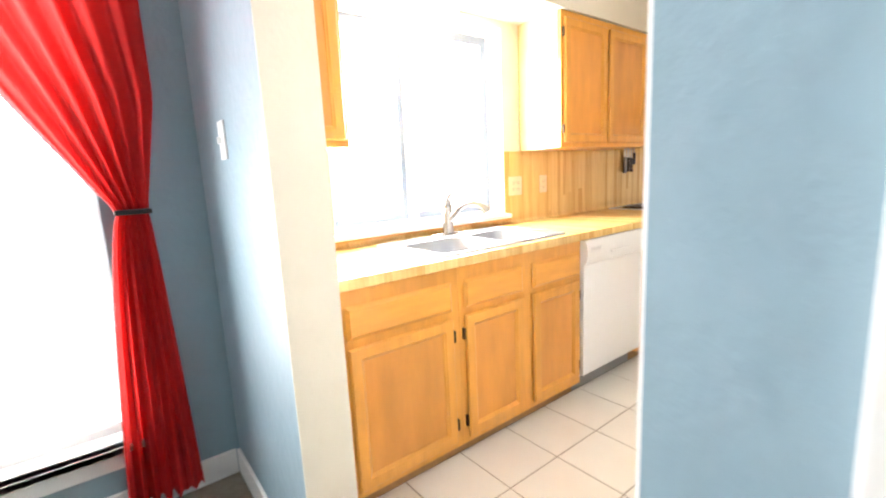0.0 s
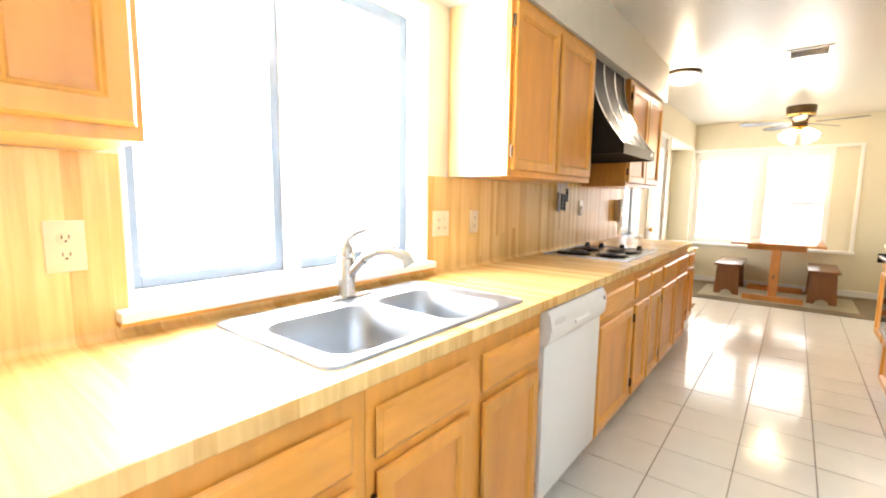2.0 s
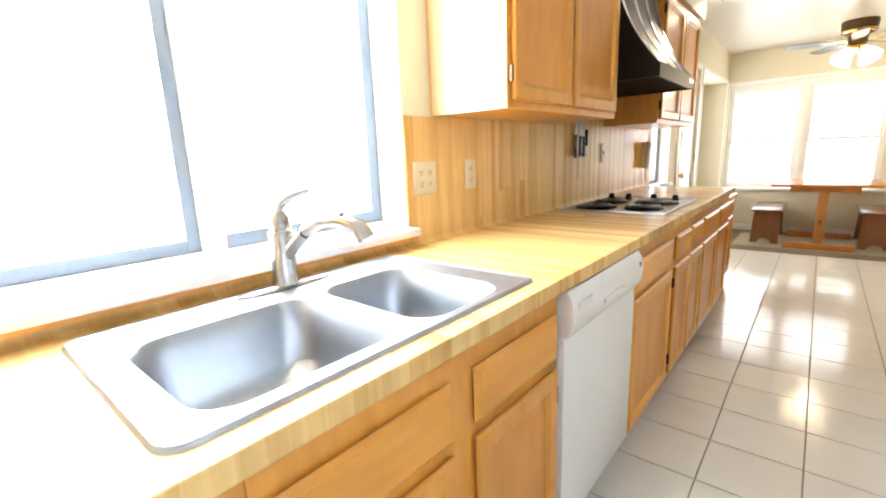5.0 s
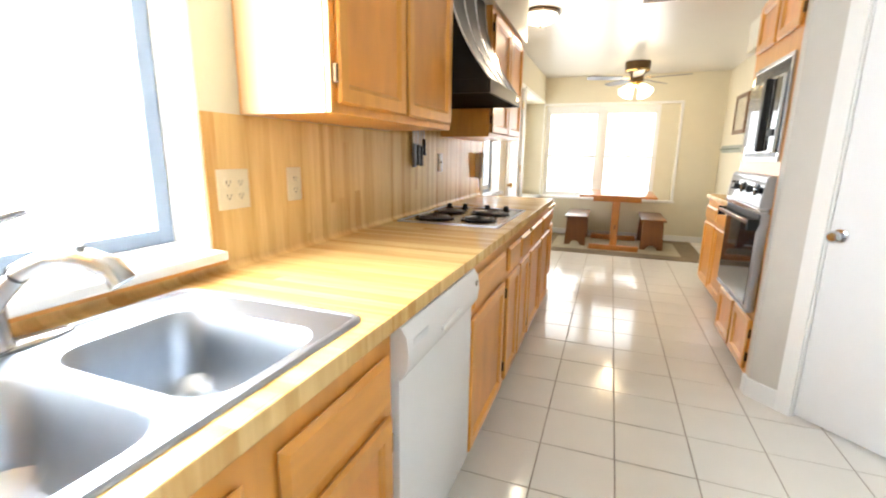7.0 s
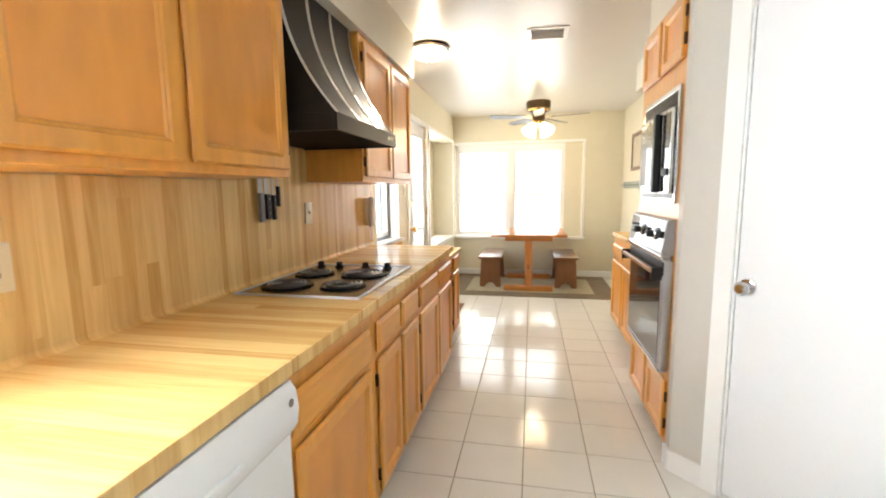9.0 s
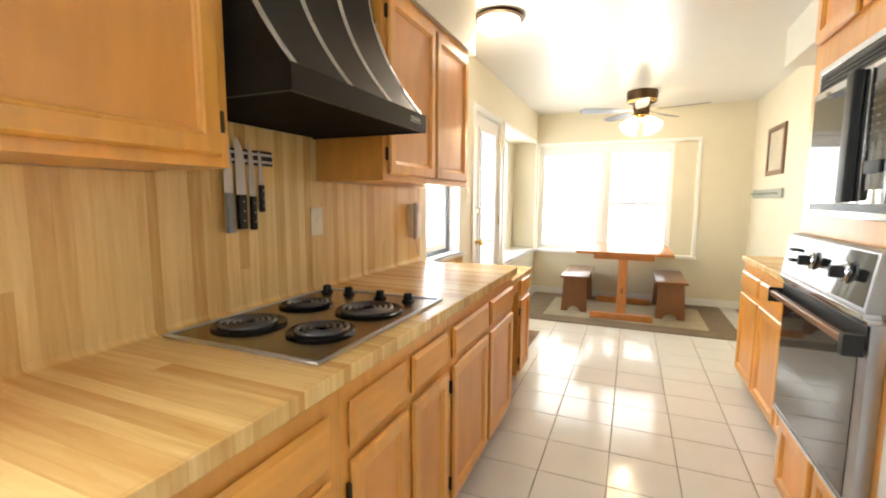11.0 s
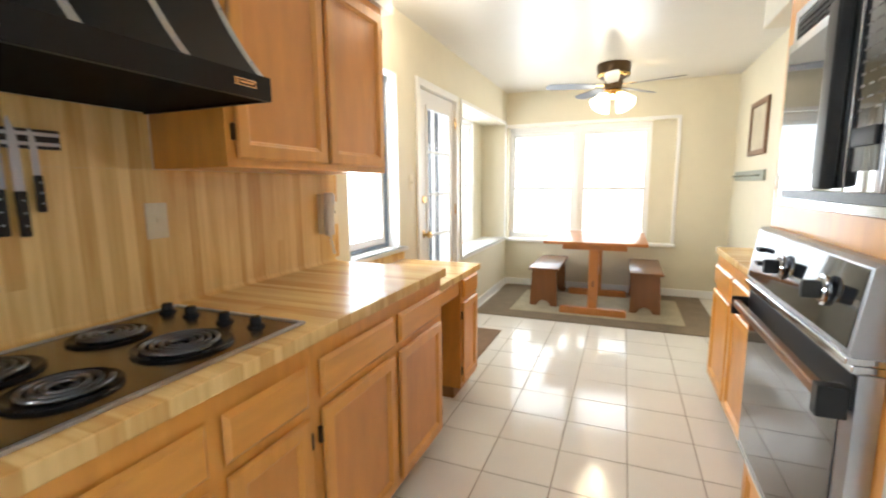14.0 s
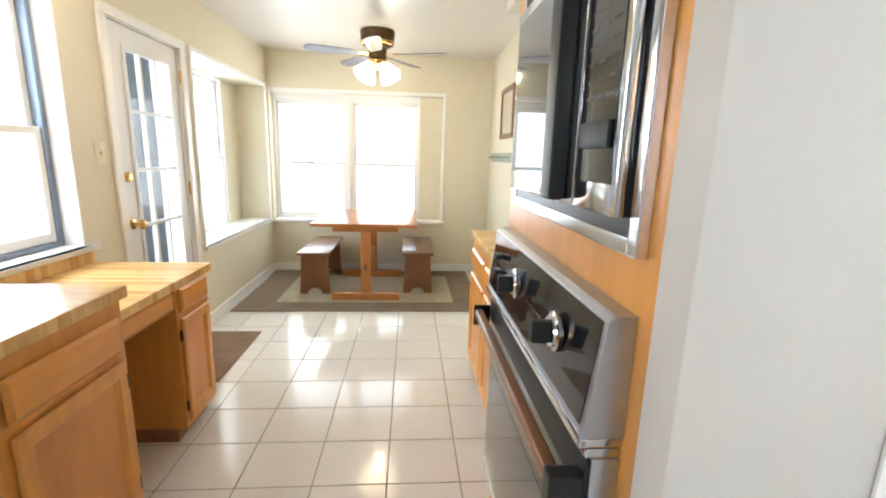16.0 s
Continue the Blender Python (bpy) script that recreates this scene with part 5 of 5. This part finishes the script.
part("cloth", curtain_mesh(), M_RED, cur, "red gathered cloth", smooth=True)
part("tie_back", boxes((0.045, 0.125, -3.125, -3.015, 1.16, 1.178), bev=0.004), M_PLASTIC, cur, "dark tie-back band")
rod = thing("curtain_rod", (0.1, -3.9, 2.36), "black curtain rod above the blue room window", "curtain rod")
part("rod", lathe(bmesh.new(), [(0.010, -4.85), (0.010, -2.845)], (0.085, 0, 2.352), "y", 12), M_PLASTIC, rod, smooth=True)
part("bracket", boxes((0.0005, 0.085, -2.870, -2.858, 2.33, 2.341), (0.0005, 0.085, -4.82, -4.808, 2.33, 2.341)), M_PLASTIC, rod)
# white panelled door in the partition
ed = thing("room_door", (2.40, -2.772, 0), "white painted door with casing in the blue partition wall, closed", "door")
part("slab", boxes((2.015, 2.785, -2.792, -2.757, 0.01, 2.035), bev=0.002), M_DOOR, ed)
part("casing", boxes((1.943, 1.999, -2.840, -2.8222, 0, 2.05), (2.802, 2.873, -2.840, -2.8222, 0, 2.05), (1.943, 2.873, -2.840, -2.8222, 2.05, 2.12), bev=0.004), M_WHITE, ed)
part("knob", lathe(bmesh.new(), [(0.028, 0.0), (0.012, -0.01), (0.012, -0.03), (0.027, -0.045), (0.018, -0.062), (0.001, -0.064)], (2.715, -2.7925, 0.93), "y", 18), M_CHROME, ed, smooth=True)

# ---- floor tiles, last ----
floor = bx("floor", (-0.15, 4.35, -6.15, YF + 0.15, -0.0055, -0.0035), M_GROUT, kind="structure")
TX_, TY_ = 0.312, 0.2955
bm = bmesh.new()
box(bm, -TX_ / 2 + 0.0022, TX_ / 2 - 0.0022, -TY_ / 2 + 0.0022, TY_ / 2 - 0.0022, -0.0034, 0.0, 0.0016, 1)
tile_mesh = bpy.data.meshes.new("tile")
bm.to_mesh(tile_mesh)
bm.free()
tile_mesh.materials.append(M_TILE)
for i in range(-1, 6):
    for j in range(-10, 18):
        cx, cy = 0.870 + TX_ * (i - 0.5), 1.815 + TY_ * (j - 5.5)
        if 0.4 < cx < XR + 0.2 and -2.6 < cy < 5.3:
            t = new("tile", tile_mesh)
            t.location = (cx, cy, 0)
            t.parent = floor
            t["kind"] = "structure"
bm = bmesh.new()
for i in range(-3, 12):
    for j in range(-20, 17):
        cx, cy = 0.870 + TX_ * (i - 0.5), 1.815 + TY_ * (j - 5.5)
        if not (0.4 < cx < XR + 0.2 and -2.6 < cy < 5.3) and -0.1 < cx < 2.8 and -2.7 < cy < 5.5 and not (i < 6 and cx > 0.4):
            box(bm, cx - TX_ / 2 + 0.0022, cx + TX_ / 2 - 0.0022, cy - TY_ / 2 + 0.0022, cy + TY_ / 2 - 0.0022, -0.0034, 0.0)
part("floor_tiles_hidden", bm, M_TILE, kind="stuff")
